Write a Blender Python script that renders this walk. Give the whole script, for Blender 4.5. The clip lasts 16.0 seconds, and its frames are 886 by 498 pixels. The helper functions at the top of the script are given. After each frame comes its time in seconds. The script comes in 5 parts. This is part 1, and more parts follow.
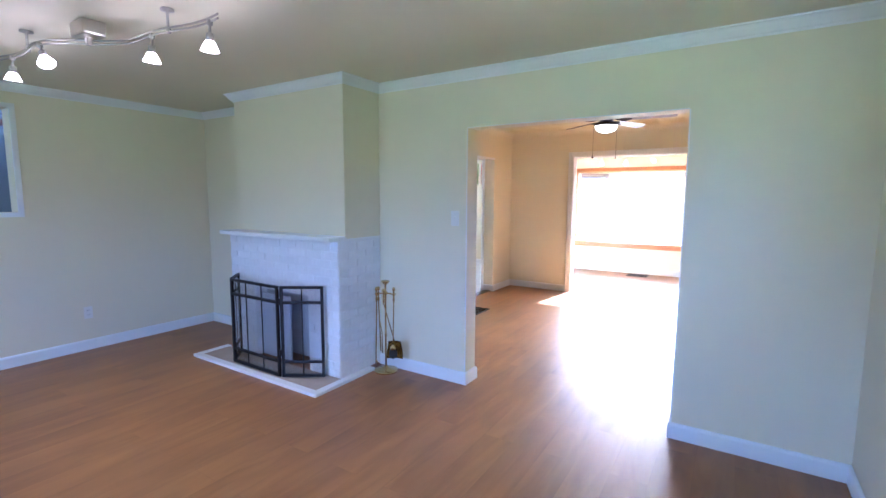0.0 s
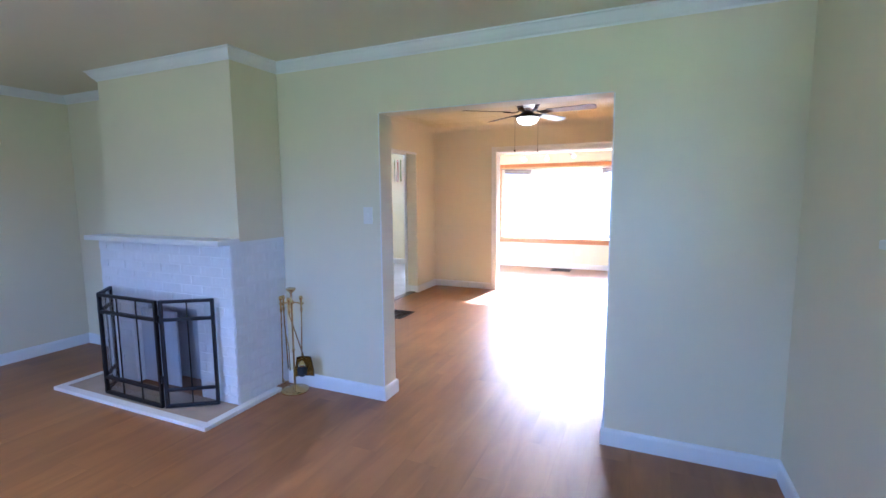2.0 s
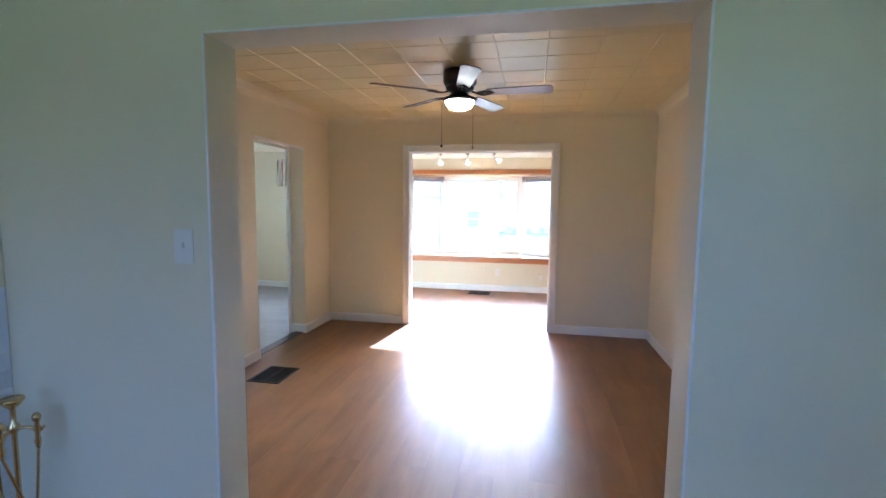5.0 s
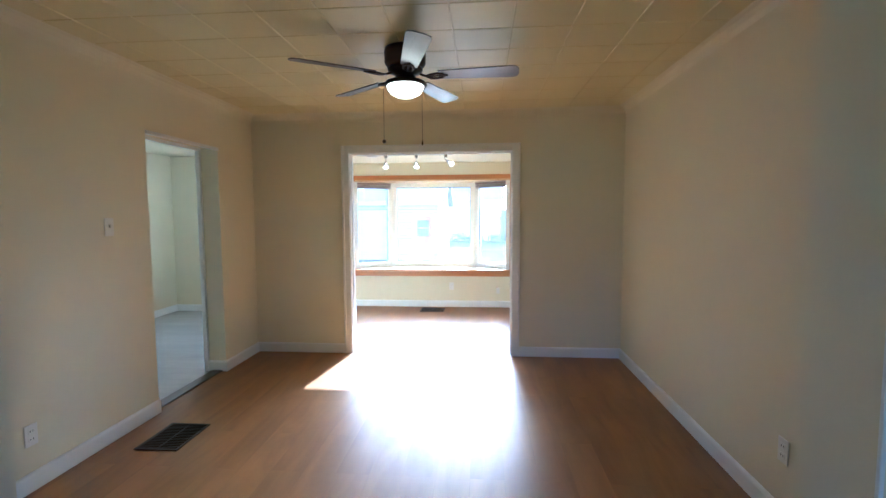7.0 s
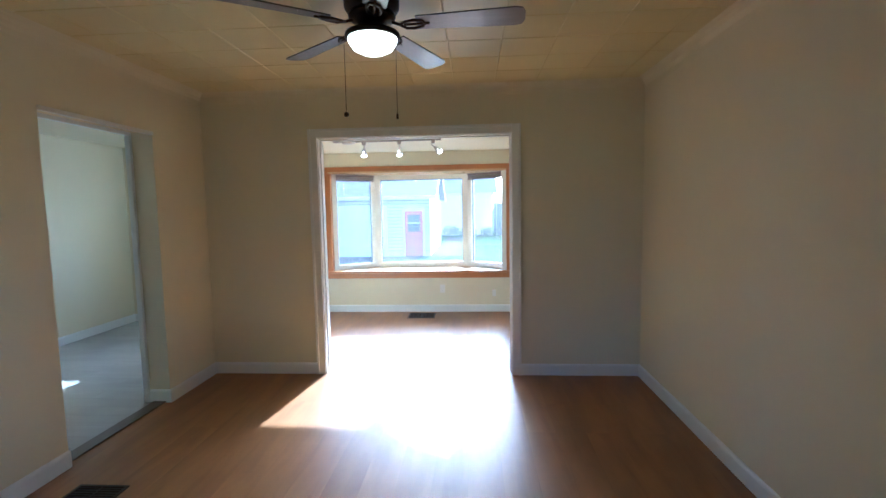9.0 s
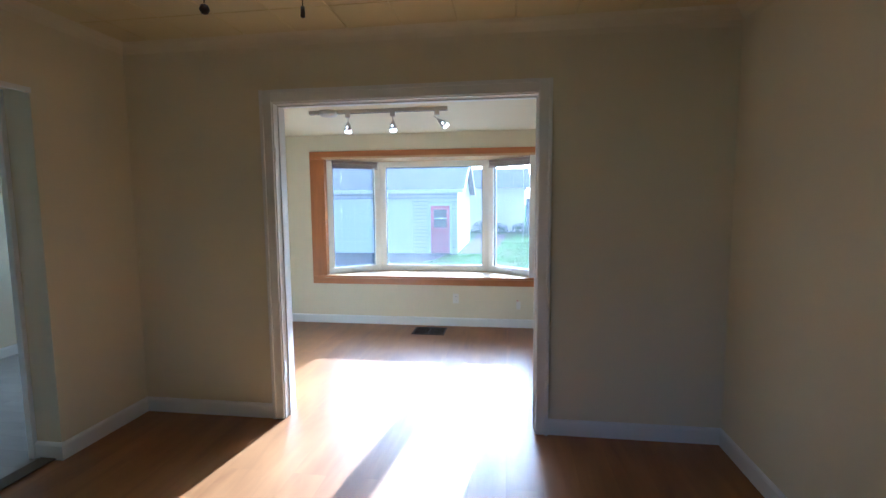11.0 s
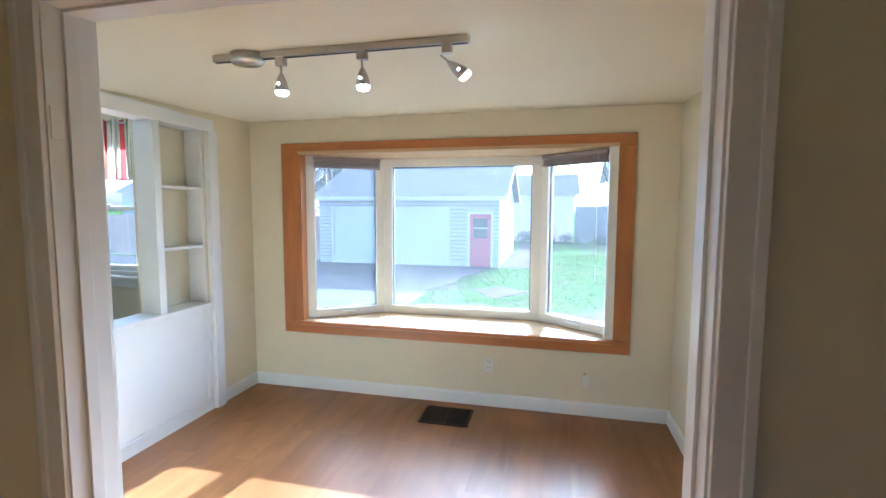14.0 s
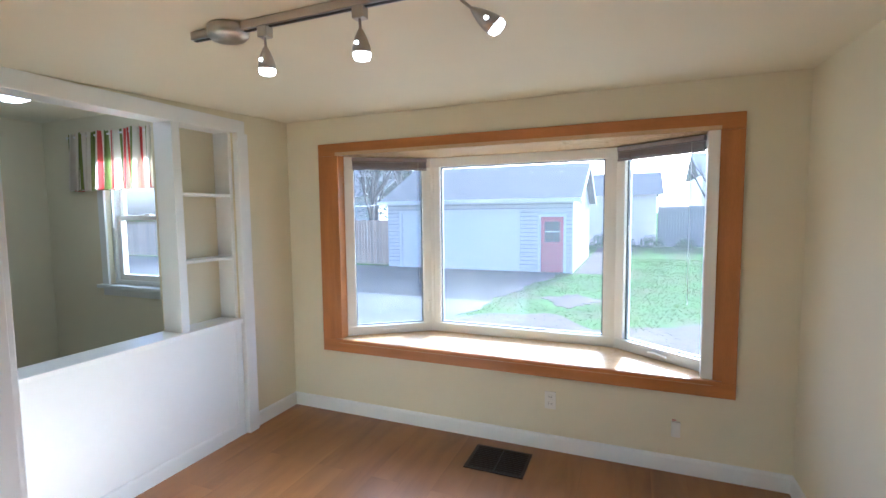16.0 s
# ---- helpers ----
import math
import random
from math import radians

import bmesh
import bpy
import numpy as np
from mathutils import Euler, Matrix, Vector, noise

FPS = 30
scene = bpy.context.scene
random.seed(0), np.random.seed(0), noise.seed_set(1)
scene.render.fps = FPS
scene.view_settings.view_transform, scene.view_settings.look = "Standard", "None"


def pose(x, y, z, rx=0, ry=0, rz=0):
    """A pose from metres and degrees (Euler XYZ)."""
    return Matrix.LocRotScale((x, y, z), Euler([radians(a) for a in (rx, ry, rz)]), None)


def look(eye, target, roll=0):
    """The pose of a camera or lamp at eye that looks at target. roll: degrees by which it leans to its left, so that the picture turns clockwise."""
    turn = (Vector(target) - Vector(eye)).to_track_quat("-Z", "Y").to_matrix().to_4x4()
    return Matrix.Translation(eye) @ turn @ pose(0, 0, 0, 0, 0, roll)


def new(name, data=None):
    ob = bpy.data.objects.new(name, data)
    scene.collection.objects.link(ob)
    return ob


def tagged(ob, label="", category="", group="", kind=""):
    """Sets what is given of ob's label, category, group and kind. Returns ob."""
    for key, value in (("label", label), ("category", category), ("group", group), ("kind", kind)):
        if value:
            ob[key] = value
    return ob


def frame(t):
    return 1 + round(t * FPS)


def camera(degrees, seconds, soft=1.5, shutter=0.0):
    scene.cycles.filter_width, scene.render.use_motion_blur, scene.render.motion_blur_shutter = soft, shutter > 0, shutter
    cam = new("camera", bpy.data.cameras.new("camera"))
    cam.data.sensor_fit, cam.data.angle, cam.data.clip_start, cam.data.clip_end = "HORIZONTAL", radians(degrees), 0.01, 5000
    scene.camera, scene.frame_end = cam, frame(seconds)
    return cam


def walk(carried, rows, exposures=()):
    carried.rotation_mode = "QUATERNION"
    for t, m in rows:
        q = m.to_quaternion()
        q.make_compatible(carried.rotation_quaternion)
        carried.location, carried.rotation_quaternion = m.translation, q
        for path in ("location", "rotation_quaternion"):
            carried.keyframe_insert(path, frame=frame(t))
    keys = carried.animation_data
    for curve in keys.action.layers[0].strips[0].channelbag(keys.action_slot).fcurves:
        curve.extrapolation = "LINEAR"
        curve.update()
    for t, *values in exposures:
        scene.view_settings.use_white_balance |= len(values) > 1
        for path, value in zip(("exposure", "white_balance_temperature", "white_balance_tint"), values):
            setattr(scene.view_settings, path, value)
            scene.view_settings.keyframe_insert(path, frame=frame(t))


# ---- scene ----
cam = camera(87.7, 16.0)
PATH = [
    (0, (0.306, -0.063, 1.483), (-0.764, 1.611, 1.257), 0.3),
    (0.5, (0.3, -0.041, 1.469), (-0.699, 1.677, 1.249), 0.2),
    (1, (0.309, 0.038, 1.461), (-0.623, 1.794, 1.239), -0.2),
    (1.5, (0.295, 0.144, 1.449), (-0.576, 1.931, 1.225), -0.5),
    (2, (0.213, 0.291, 1.446), (-0.587, 2.109, 1.217), -0.4),
    (2.5, (0.115, 0.489, 1.449), (-0.615, 2.336, 1.209), -0.2),
    (3, (0.014, 0.741, 1.45), (-0.648, 2.612, 1.206), -0.1),
    (3.5, (-0.096, 0.996, 1.449), (-0.692, 2.891, 1.211), 0.0),
    (4, (-0.224, 1.244, 1.467), (-0.749, 3.16, 1.243), 0.3),
    (6.5, (-0.498, 2.179, 1.452), (-0.7, 4.163, 1.299), 0.1),
    (7, (-0.51, 2.347, 1.462), (-0.675, 4.334, 1.311), -0.3),
    (7.5, (-0.533, 2.498, 1.463), (-0.664, 4.488, 1.313), -0.5),
    (8, (-0.554, 2.678, 1.477), (-0.676, 4.668, 1.318), -0.5),
    (8.5, (-0.554, 2.872, 1.491), (-0.673, 4.861, 1.317), -0.8),
    (9, (-0.524, 3.073, 1.471), (-0.658, 5.061, 1.294), -1.0),
    (11.5, (-0.373, 4.546, 1.444), (-0.672, 6.514, 1.245), -0.0),
    (12, (-0.406, 4.885, 1.455), (-0.714, 6.852, 1.264), 0.5),
    (12.5, (-0.412, 5.248, 1.488), (-0.739, 7.212, 1.297), 0.5),
    (13, (-0.457, 5.562, 1.495), (-0.812, 7.522, 1.313), 0.8),
    (13.5, (-0.501, 5.809, 1.511), (-0.892, 7.763, 1.341), 0.7),
    (14, (-0.518, 6.047, 1.53), (-0.976, 7.986, 1.36), 0.2),
    (14.5, (-0.52, 6.242, 1.538), (-1.052, 8.162, 1.366), -0.2),
    (15, (-0.526, 6.395, 1.546), (-1.136, 8.292, 1.377), -0.5),
    (15.5, (-0.524, 6.503, 1.548), (-1.2, 8.378, 1.388), -0.6),
    (16, (-0.507, 6.596, 1.545), (-1.264, 8.44, 1.389), -0.6),
]
EXPOSURES = [(0, 4.98, 4330, 18), (2, 4.78, 4310, 18), (3.5, 4.32, 4290, 17), (4, 4.17, 4270, 16), (6.5, 3.86, 4110, 2), (7.5, 3.58, 4050, 1), (9, 3.22, 4020, 1), (11.5, 2.68, 3980, 3), (13, 2.80, 4120, 3), (14, 2.82, 4270, 3), (15, 2.68, 4350, 4), (16, 2.58, 4420, 5)]
SKY_STRENGTH, SUN_POWER = 0.135, 4.0
EAST_LIGHT, SOUTH_LIGHT = 0.04, 0.84
BOWL_GLOW, SPOT_GLOW, SHADE_GLOW, LIVING_SPOT = 0.6, 3.5, 1.3, 0.8
WALL_PAINT = (0.74, 0.685, 0.50)
walk(cam, [(t, look(eye, target, roll)) for t, eye, target, roll in PATH], EXPOSURES)

# ---- world, sun, window light ----
SUN_WAY = Vector((-0.145, -1.0, -0.475)).normalized()
world = bpy.data.worlds.new("sky")
scene.world = world
world.use_nodes = True
wt = world.node_tree
sky = wt.nodes.new("ShaderNodeTexSky")
sky.sky_type = "NISHITA"
sky.sun_disc = False
sky.sun_elevation = radians(25.2)
sky.sun_rotation = radians(8.3)
sky.dust_density = 6.0
sky.air_density = 0.5
wt.links.new(sky.outputs[0], wt.nodes["Background"].inputs[0])
wt.nodes["Background"].inputs[1].default_value = SKY_STRENGTH


def lamp(name, kind, m, energy, colour, **settings):
    data = bpy.data.lights.new(name, kind)
    data.energy, data.color = energy, colour
    if kind == "SUN":
        data.angle = radians(0.5)
    if kind == "AREA":
        data.shape, data.size, data.size_y = "RECTANGLE", settings["w"], settings["h"]
    if kind == "SPOT":
        data.shadow_soft_size, data.spot_size, data.spot_blend = settings["r"], radians(95), 0.7
    ob = new(name, data)
    ob.matrix_world = m
    return ob


lamp("sun", "SUN", look((0, 0, 30), Vector((0, 0, 30)) + SUN_WAY), SUN_POWER, (1.0, 0.95, 0.86))
# daylight in the openings of the living room windows
lamp("window_light_east", "AREA", look((0.99, 1.19, 1.72), (-3, 1.19, 1.2)), EAST_LIGHT, (0.90, 0.93, 1.0), w=1.4, h=0.76)
lamp("window_light_south", "AREA", look((-2.0, -2.64, 1.45), (-2.0, 3, 1.2)), SOUTH_LIGHT, (0.93, 0.94, 1.0), w=2.3, h=1.3)


# ---- materials ----
def mat(name, colour, rough=0.5, metal=0.0, vary=0.06, scale=3.0, bump=0.0, bump_scale=60.0, spec=0.5, emit=None, piece=0.0, island=0.0, stretch=(1, 1, 1)):
    m = bpy.data.materials.new(name)
    m.use_nodes = True
    nt = m.node_tree
    n, l = nt.nodes, nt.links
    b = n["Principled BSDF"]
    b.inputs["Roughness"].default_value = rough
    b.inputs["Metallic"].default_value = metal
    b.inputs["Specular IOR Level"].default_value = spec
    if emit:
        b.inputs["Emission Color"].default_value = (*emit[0], 1)
        b.inputs["Emission Strength"].default_value = emit[1]
    co = n.new("ShaderNodeTexCoord")
    mp = n.new("ShaderNodeMapping")
    mp.inputs["Scale"].default_value = stretch
    l.new(co.outputs["Object"], mp.inputs[0])
    big = n.new("ShaderNodeTexNoise")
    big.inputs["Scale"].default_value, big.inputs["Detail"].default_value = scale, 4
    small = n.new("ShaderNodeTexNoise")
    small.inputs["Scale"].default_value, small.inputs["Detail"].default_value = scale * 14, 3
    l.new(mp.outputs[0], big.inputs[0])
    l.new(mp.outputs[0], small.inputs[0])
    add = n.new("ShaderNodeMath")
    add.operation = "MULTIPLY_ADD"
    l.new(small.outputs[0], add.inputs[0])
    add.inputs[1].default_value = 0.45
    l.new(big.outputs[0], add.inputs[2])
    rng = n.new("ShaderNodeMapRange")
    rng.inputs["From Min"].default_value, rng.inputs["From Max"].default_value = 0.4, 1.05
    rng.inputs["To Min"].default_value, rng.inputs["To Max"].default_value = 1 - vary, 1 + vary
    l.new(add.outputs[0], rng.inputs[0])
    value = rng.outputs[0]
    for amount, kind, socket in ((piece, "ShaderNodeObjectInfo", "Random"), (island, "ShaderNodeNewGeometry", "Random Per Island")):
        if amount:
            src = n.new(kind)
            r2 = n.new("ShaderNodeMapRange")
            r2.inputs["To Min"].default_value, r2.inputs["To Max"].default_value = 1 - amount, 1 + amount
            l.new(src.outputs[socket], r2.inputs[0])
            mu = n.new("ShaderNodeMath")
            mu.operation = "MULTIPLY"
            l.new(value, mu.inputs[0])
            l.new(r2.outputs[0], mu.inputs[1])
            value = mu.outputs[0]
    sc = n.new("ShaderNodeVectorMath")
    sc.operation = "SCALE"
    sc.inputs[0].default_value = colour
    l.new(value, sc.inputs["Scale"])
    l.new(sc.outputs[0], b.inputs["Base Color"])
    rr = n.new("ShaderNodeMapRange")
    rr.inputs["To Min"].default_value, rr.inputs["To Max"].default_value = max(0.03, rough - 0.07), min(1, rough + 0.07)
    l.new(small.outputs[0], rr.inputs[0])
    l.new(rr.outputs[0], b.inputs["Roughness"])
    if bump:
        bn = n.new("ShaderNodeTexNoise")
        bn.inputs["Scale"].default_value, bn.inputs["Detail"].default_value = bump_scale, 4
        l.new(mp.outputs[0], bn.inputs[0])
        bp = n.new("ShaderNodeBump")
        bp.inputs["Strength"].default_value, bp.inputs["Distance"].default_value = bump, 0.004
        l.new(bn.outputs[0], bp.inputs["Height"])
        l.new(bp.outputs[0], b.inputs["Normal"])
    return m


def plank_mat(name, dark, light, length, width, rough, along_y=True, seam=0.75, contrast=1.0):
    """Wood-look planks: fine seams, streaked grain along the plank, a tone for each plank."""
    m = bpy.data.materials.new(name)
    m.use_nodes = True
    nt = m.node_tree
    n, l = nt.nodes, nt.links
    b = n["Principled BSDF"]
    co = n.new("ShaderNodeTexCoord")
    mp = n.new("ShaderNodeMapping")
    mp.inputs["Rotation"].default_value = (0, 0, radians(90) if along_y else 0)
    l.new(co.outputs["Object"], mp.inputs[0])
    br = n.new("ShaderNodeTexBrick")
    br.offset, br.squash = 0.37, 1.0
    br.inputs["Scale"].default_value = 1.0
    br.inputs["Brick Width"].default_value, br.inputs["Row Height"].default_value = length, width
    br.inputs["Mortar Size"].default_value, br.inputs["Mortar Smooth"].default_value = 0.0012, 0.3
    br.inputs["Color1"].default_value, br.inputs["Color2"].default_value = (0.44, 0.44, 0.44, 1), (0.56, 0.56, 0.56, 1)
    br.inputs["Mortar"].default_value = (0.5, 0.5, 0.5, 1)
    l.new(mp.outputs[0], br.inputs[0])
    st = n.new("ShaderNodeMapping")
    st.inputs["Scale"].default_value = (1.5, 8, 1)
    l.new(mp.outputs[0], st.inputs[0])
    off = n.new("ShaderNodeVectorMath")
    off.operation = "MULTIPLY_ADD"
    l.new(br.outputs["Color"], off.inputs[0])
    off.inputs[1].default_value = (37, 11, 0)
    l.new(st.outputs[0], off.inputs[2])
    g1 = n.new("ShaderNodeTexNoise")
    g1.inputs["Scale"].default_value, g1.inputs["Detail"].default_value, g1.inputs["Distortion"].default_value = 1.0, 6, 0.6
    l.new(off.outputs[0], g1.inputs[0])
    g2 = n.new("ShaderNodeTexNoise")
    g2.inputs["Scale"].default_value, g2.inputs["Detail"].default_value = 1.7, 3
    l.new(mp.outputs[0], g2.inputs[0])
    s1 = n.new("ShaderNodeMath")
    s1.operation = "MULTIPLY_ADD"
    l.new(g1.outputs[0], s1.inputs[0])
    s1.inputs[1].default_value = 0.9 * contrast
    l.new(br.outputs["Color"], s1.inputs[2])
    s2 = n.new("ShaderNodeMath")
    s2.operation = "MULTIPLY_ADD"
    l.new(g2.outputs[0], s2.inputs[0])
    s2.inputs[1].default_value = 0.5
    l.new(s1.outputs[0], s2.inputs[2])
    rp = n.new("ShaderNodeValToRGB")
    fit = n.new("ShaderNodeMapRange")
    fit.inputs["From Min"].default_value, fit.inputs["From Max"].default_value = 0.80 + 0.3 * contrast - 0.3, 0.80 + 0.75 * contrast
    rp.color_ramp.elements[0].color, rp.color_ramp.elements[1].color = (*dark, 1), (*light, 1)
    l.new(s2.outputs[0], fit.inputs[0])
    l.new(fit.outputs[0], rp.inputs[0])
    mx = n.new("ShaderNodeMix")
    mx.data_type, mx.blend_type = "RGBA", "MULTIPLY"
    l.new(br.outputs["Fac"], mx.inputs[0])
    l.new(rp.outputs[0], mx.inputs[6])
    mx.inputs[7].default_value = (seam, seam, seam, 1)
    l.new(mx.outputs[2], b.inputs["Base Color"])
    rr = n.new("ShaderNodeMapRange")
    rr.inputs["To Min"].default_value, rr.inputs["To Max"].default_value = rough - 0.06, rough + 0.08
    l.new(g1.outputs[0], rr.inputs[0])
    l.new(rr.outputs[0], b.inputs["Roughness"])
    bp = n.new("ShaderNodeBump")
    bp.inputs["Strength"].default_value, bp.inputs["Distance"].default_value = 0.12, 0.002
    l.new(g1.outputs[0], bp.inputs["Height"])
    l.new(bp.outputs[0], b.inputs["Normal"])
    return m


def glass_mat(name, tint=(1, 1, 1), glare_veil=0.0):
    m = bpy.data.materials.new(name)
    m.use_nodes = True
    n, l = m.node_tree.nodes, m.node_tree.links
    n.remove(n["Principled BSDF"])
    tr, gl, mx, fr = n.new("ShaderNodeBsdfTransparent"), n.new("ShaderNodeBsdfGlossy"), n.new("ShaderNodeMixShader"), n.new("ShaderNodeLayerWeight")
    tr.inputs[0].default_value = (*tint, 1)
    gl.inputs["Roughness"].default_value = 0.03
    fr.inputs["Blend"].default_value = 0.5
    pw, ad = n.new("ShaderNodeMath"), n.new("ShaderNodeMath")
    pw.operation, ad.operation = "POWER", "MULTIPLY_ADD"
    pw.inputs[1].default_value = 4.0
    ad.inputs[1].default_value, ad.inputs[2].default_value = 0.6, 0.02
    l.new(fr.outputs["Facing"], pw.inputs[0])
    l.new(pw.outputs[0], ad.inputs[0])
    l.new(ad.outputs[0], mx.inputs[0])
    l.new(tr.outputs[0], mx.inputs[1])
    l.new(gl.outputs[0], mx.inputs[2])
    out = mx.outputs[0]
    if glare_veil:
        # a thin uneven film, added as milky glare, that scatters the light from outside
        tl, m2, no, mr, co = n.new("ShaderNodeBsdfTranslucent"), n.new("ShaderNodeMixShader"), n.new("ShaderNodeTexNoise"), n.new("ShaderNodeMapRange"), n.new("ShaderNodeTexCoord")
        tl.inputs[0].default_value = (0.88, 0.87, 0.86, 1)
        no.inputs["Scale"].default_value, no.inputs["Detail"].default_value = 3.0, 5
        l.new(co.outputs["Object"], no.inputs[0])
        mr.inputs["To Min"].default_value, mr.inputs["To Max"].default_value = glare_veil * 0.6, glare_veil * 1.4
        l.new(no.outputs[0], mr.inputs[0])
        l.new(mr.outputs[0], m2.inputs[0])
        l.new(out, m2.inputs[1])
        l.new(tl.outputs[0], m2.inputs[2])
        out = m2.outputs[0]
    l.new(out, n["Material Output"].inputs[0])
    return m


def stripe_mat(name):
    """Cream cloth with red and green upright stripes, thin enough to let light through."""
    m = bpy.data.materials.new(name)
    m.use_nodes = True
    n, l = m.node_tree.nodes, m.node_tree.links
    b = n["Principled BSDF"]
    b.inputs["Roughness"].default_value = 0.9
    co, sx, mu, fr, rp = n.new("ShaderNodeTexCoord"), n.new("ShaderNodeSeparateXYZ"), n.new("ShaderNodeMath"), n.new("ShaderNodeMath"), n.new("ShaderNodeValToRGB")
    l.new(co.outputs["Generated"], sx.inputs[0])
    mu.operation, fr.operation = "MULTIPLY", "FRACT"
    mu.inputs[1].default_value = 7.5
    l.new(sx.outputs[0], mu.inputs[0])
    l.new(mu.outputs[0], fr.inputs[0])
    l.new(fr.outputs[0], rp.inputs[0])
    ramp = rp.color_ramp
    ramp.interpolation = "CONSTANT"
    cream, red, green = (0.78, 0.74, 0.62, 1), (0.55, 0.075, 0.065, 1), (0.20, 0.25, 0.07, 1)
    ramp.elements[0].color, ramp.elements[1].color = cream, cream
    ramp.elements[1].position = 0.95
    for at, c in ((0.10, green), (0.27, cream), (0.55, red), (0.80, cream)):
        ramp.elements.new(at).color = c
    l.new(rp.outputs[0], b.inputs["Base Color"])
    tl, mx = n.new("ShaderNodeBsdfTranslucent"), n.new("ShaderNodeMixShader")
    l.new(rp.outputs[0], tl.inputs[0])
    mx.inputs[0].default_value = 0.45
    l.new(b.outputs[0], mx.inputs[1])
    l.new(tl.outputs[0], mx.inputs[2])
    l.new(mx.outputs[0], n["Material Output"].inputs[0])
    return m


PAINT = mat("cream_wall_paint", WALL_PAINT, 0.55, vary=0.025, scale=0.8, bump=0.10, bump_scale=90)
CEIL = mat("ceiling_paint", (0.76, 0.72, 0.555), 0.6, vary=0.03, scale=0.7, bump=0.08, bump_scale=70)
TILE_CEIL = mat("painted_ceiling_tile", (0.68, 0.595, 0.30), 0.34, vary=0.03, scale=1.5, bump=0.07, bump_scale=120, island=0.03)
TRIM = mat("white_gloss_trim", (0.80, 0.81, 0.80), 0.32, vary=0.02, scale=2, bump=0.04, bump_scale=40)
FLOOR = plank_mat("brown_wood_floor", (0.150, 0.058, 0.016), (0.39, 0.190, 0.060), 1.2, 0.19, 0.36, seam=0.90)
KFLOOR = plank_mat("grey_plank_floor", (0.20, 0.20, 0.19), (0.36, 0.355, 0.34), 1.2, 0.15, 0.38, along_y=False, seam=0.7)
OAK = mat("honey_oak", (0.43, 0.17, 0.038), 0.38, vary=0.22, scale=2.0, bump=0.08, stretch=(1, 9, 9))
OAK_V = mat("honey_oak_upright", (0.43, 0.17, 0.038), 0.38, vary=0.22, scale=2.0, bump=0.08, stretch=(9, 9, 1))
SEAT = mat("varnished_pine_board", (0.58, 0.40, 0.20), 0.28, vary=0.12, scale=2.0, stretch=(1, 9, 9))
VINYL = mat("white_vinyl_frame", (0.80, 0.79, 0.74), 0.35, vary=0.03, scale=3)
SEAL = mat("grey_glazing_seal", (0.16, 0.17, 0.17), 0.6)
GLASS = glass_mat("window_glass", (0.98, 0.985, 0.985), 0.016)
BRICK = mat("white_painted_brick", (0.78, 0.79, 0.80), 0.5, vary=0.06, scale=9, bump=0.5, bump_scale=50, piece=0.03)
MORTAR = mat("white_painted_mortar", (0.78, 0.79, 0.80), 0.65, vary=0.05, scale=12, bump=0.4, bump_scale=80)
SOOT = mat("grey_firebox_paint", (0.46, 0.48, 0.52), 0.8, vary=0.25, scale=4, bump=0.3)
HEARTH = mat("tan_hearth_tile", (0.40, 0.33, 0.25), 0.5, vary=0.18, scale=7, bump=0.15)
IRON = mat("black_iron", (0.018, 0.017, 0.018), 0.42, metal=0.6, vary=0.15, scale=9, bump=0.1)
BRONZE = mat("dark_bronze", (0.045, 0.030, 0.022), 0.35, metal=0.7, vary=0.15, scale=9)
BRASS = mat("polished_brass", (0.62, 0.46, 0.20), 0.22, metal=1.0, vary=0.12, scale=8)
NICKEL = mat("brushed_nickel", (0.52, 0.49, 0.45), 0.34, metal=1.0, vary=0.08, scale=8)
DARKBRISTLE = mat("black_bristle", (0.02, 0.02, 0.02), 0.9)
MESH = glass_mat("dark_mesh", (0.90, 0.90, 0.90))
BLADE = mat("grey_washed_blade", (0.30, 0.29, 0.30), 0.25, vary=0.12, scale=3, stretch=(1, 10, 1))
BLADE_TOP = mat("dark_blade_edge", (0.05, 0.035, 0.028), 0.45)
PLASTIC = mat("ivory_plastic", (0.78, 0.76, 0.70), 0.35, vary=0.02)
SLOT = mat("dark_slot", (0.03, 0.03, 0.03), 0.6)
VENT = mat("brown_metal_register", (0.038, 0.027, 0.021), 0.45, metal=0.4, vary=0.15, scale=10)
DUCT = mat("dark_duct", (0.012, 0.011, 0.011), 0.8)
BOWL = mat("frosted_light_bowl", (0.9, 0.88, 0.82), 0.4, emit=((1.0, 0.80, 0.50), BOWL_GLOW))
KITCHEN_BOWL = mat("lit_white_glass", (0.9, 0.9, 0.88), 0.4, emit=((1.0, 0.95, 0.86), 2.5))
BULB = mat("lit_spot_glass", (0.9, 0.9, 0.88), 0.4, emit=((1.0, 0.90, 0.74), SPOT_GLOW))
BULB_PINK = mat("lit_frosted_shade", (0.9, 0.82, 0.78), 0.4, emit=((1.0, 0.72, 0.56), SHADE_GLOW))
BLIND = mat("mauve_grey_blind_slat", (0.33, 0.28, 0.29), 0.5, vary=0.08, scale=5)
CORD = mat("white_cord", (0.75, 0.74, 0.70), 0.6)
BLADES = mat("grass_blade", (0.062, 0.112, 0.028), 0.8, vary=0.3, spec=0.0, island=0.2)
_n, _l = BLADES.node_tree.nodes, BLADES.node_tree.links
_t, _m = _n.new("ShaderNodeBsdfTranslucent"), _n.new("ShaderNodeMixShader")
_t.inputs[0].default_value = (0.058, 0.108, 0.018, 1)
_m.inputs[0].default_value = 0.5
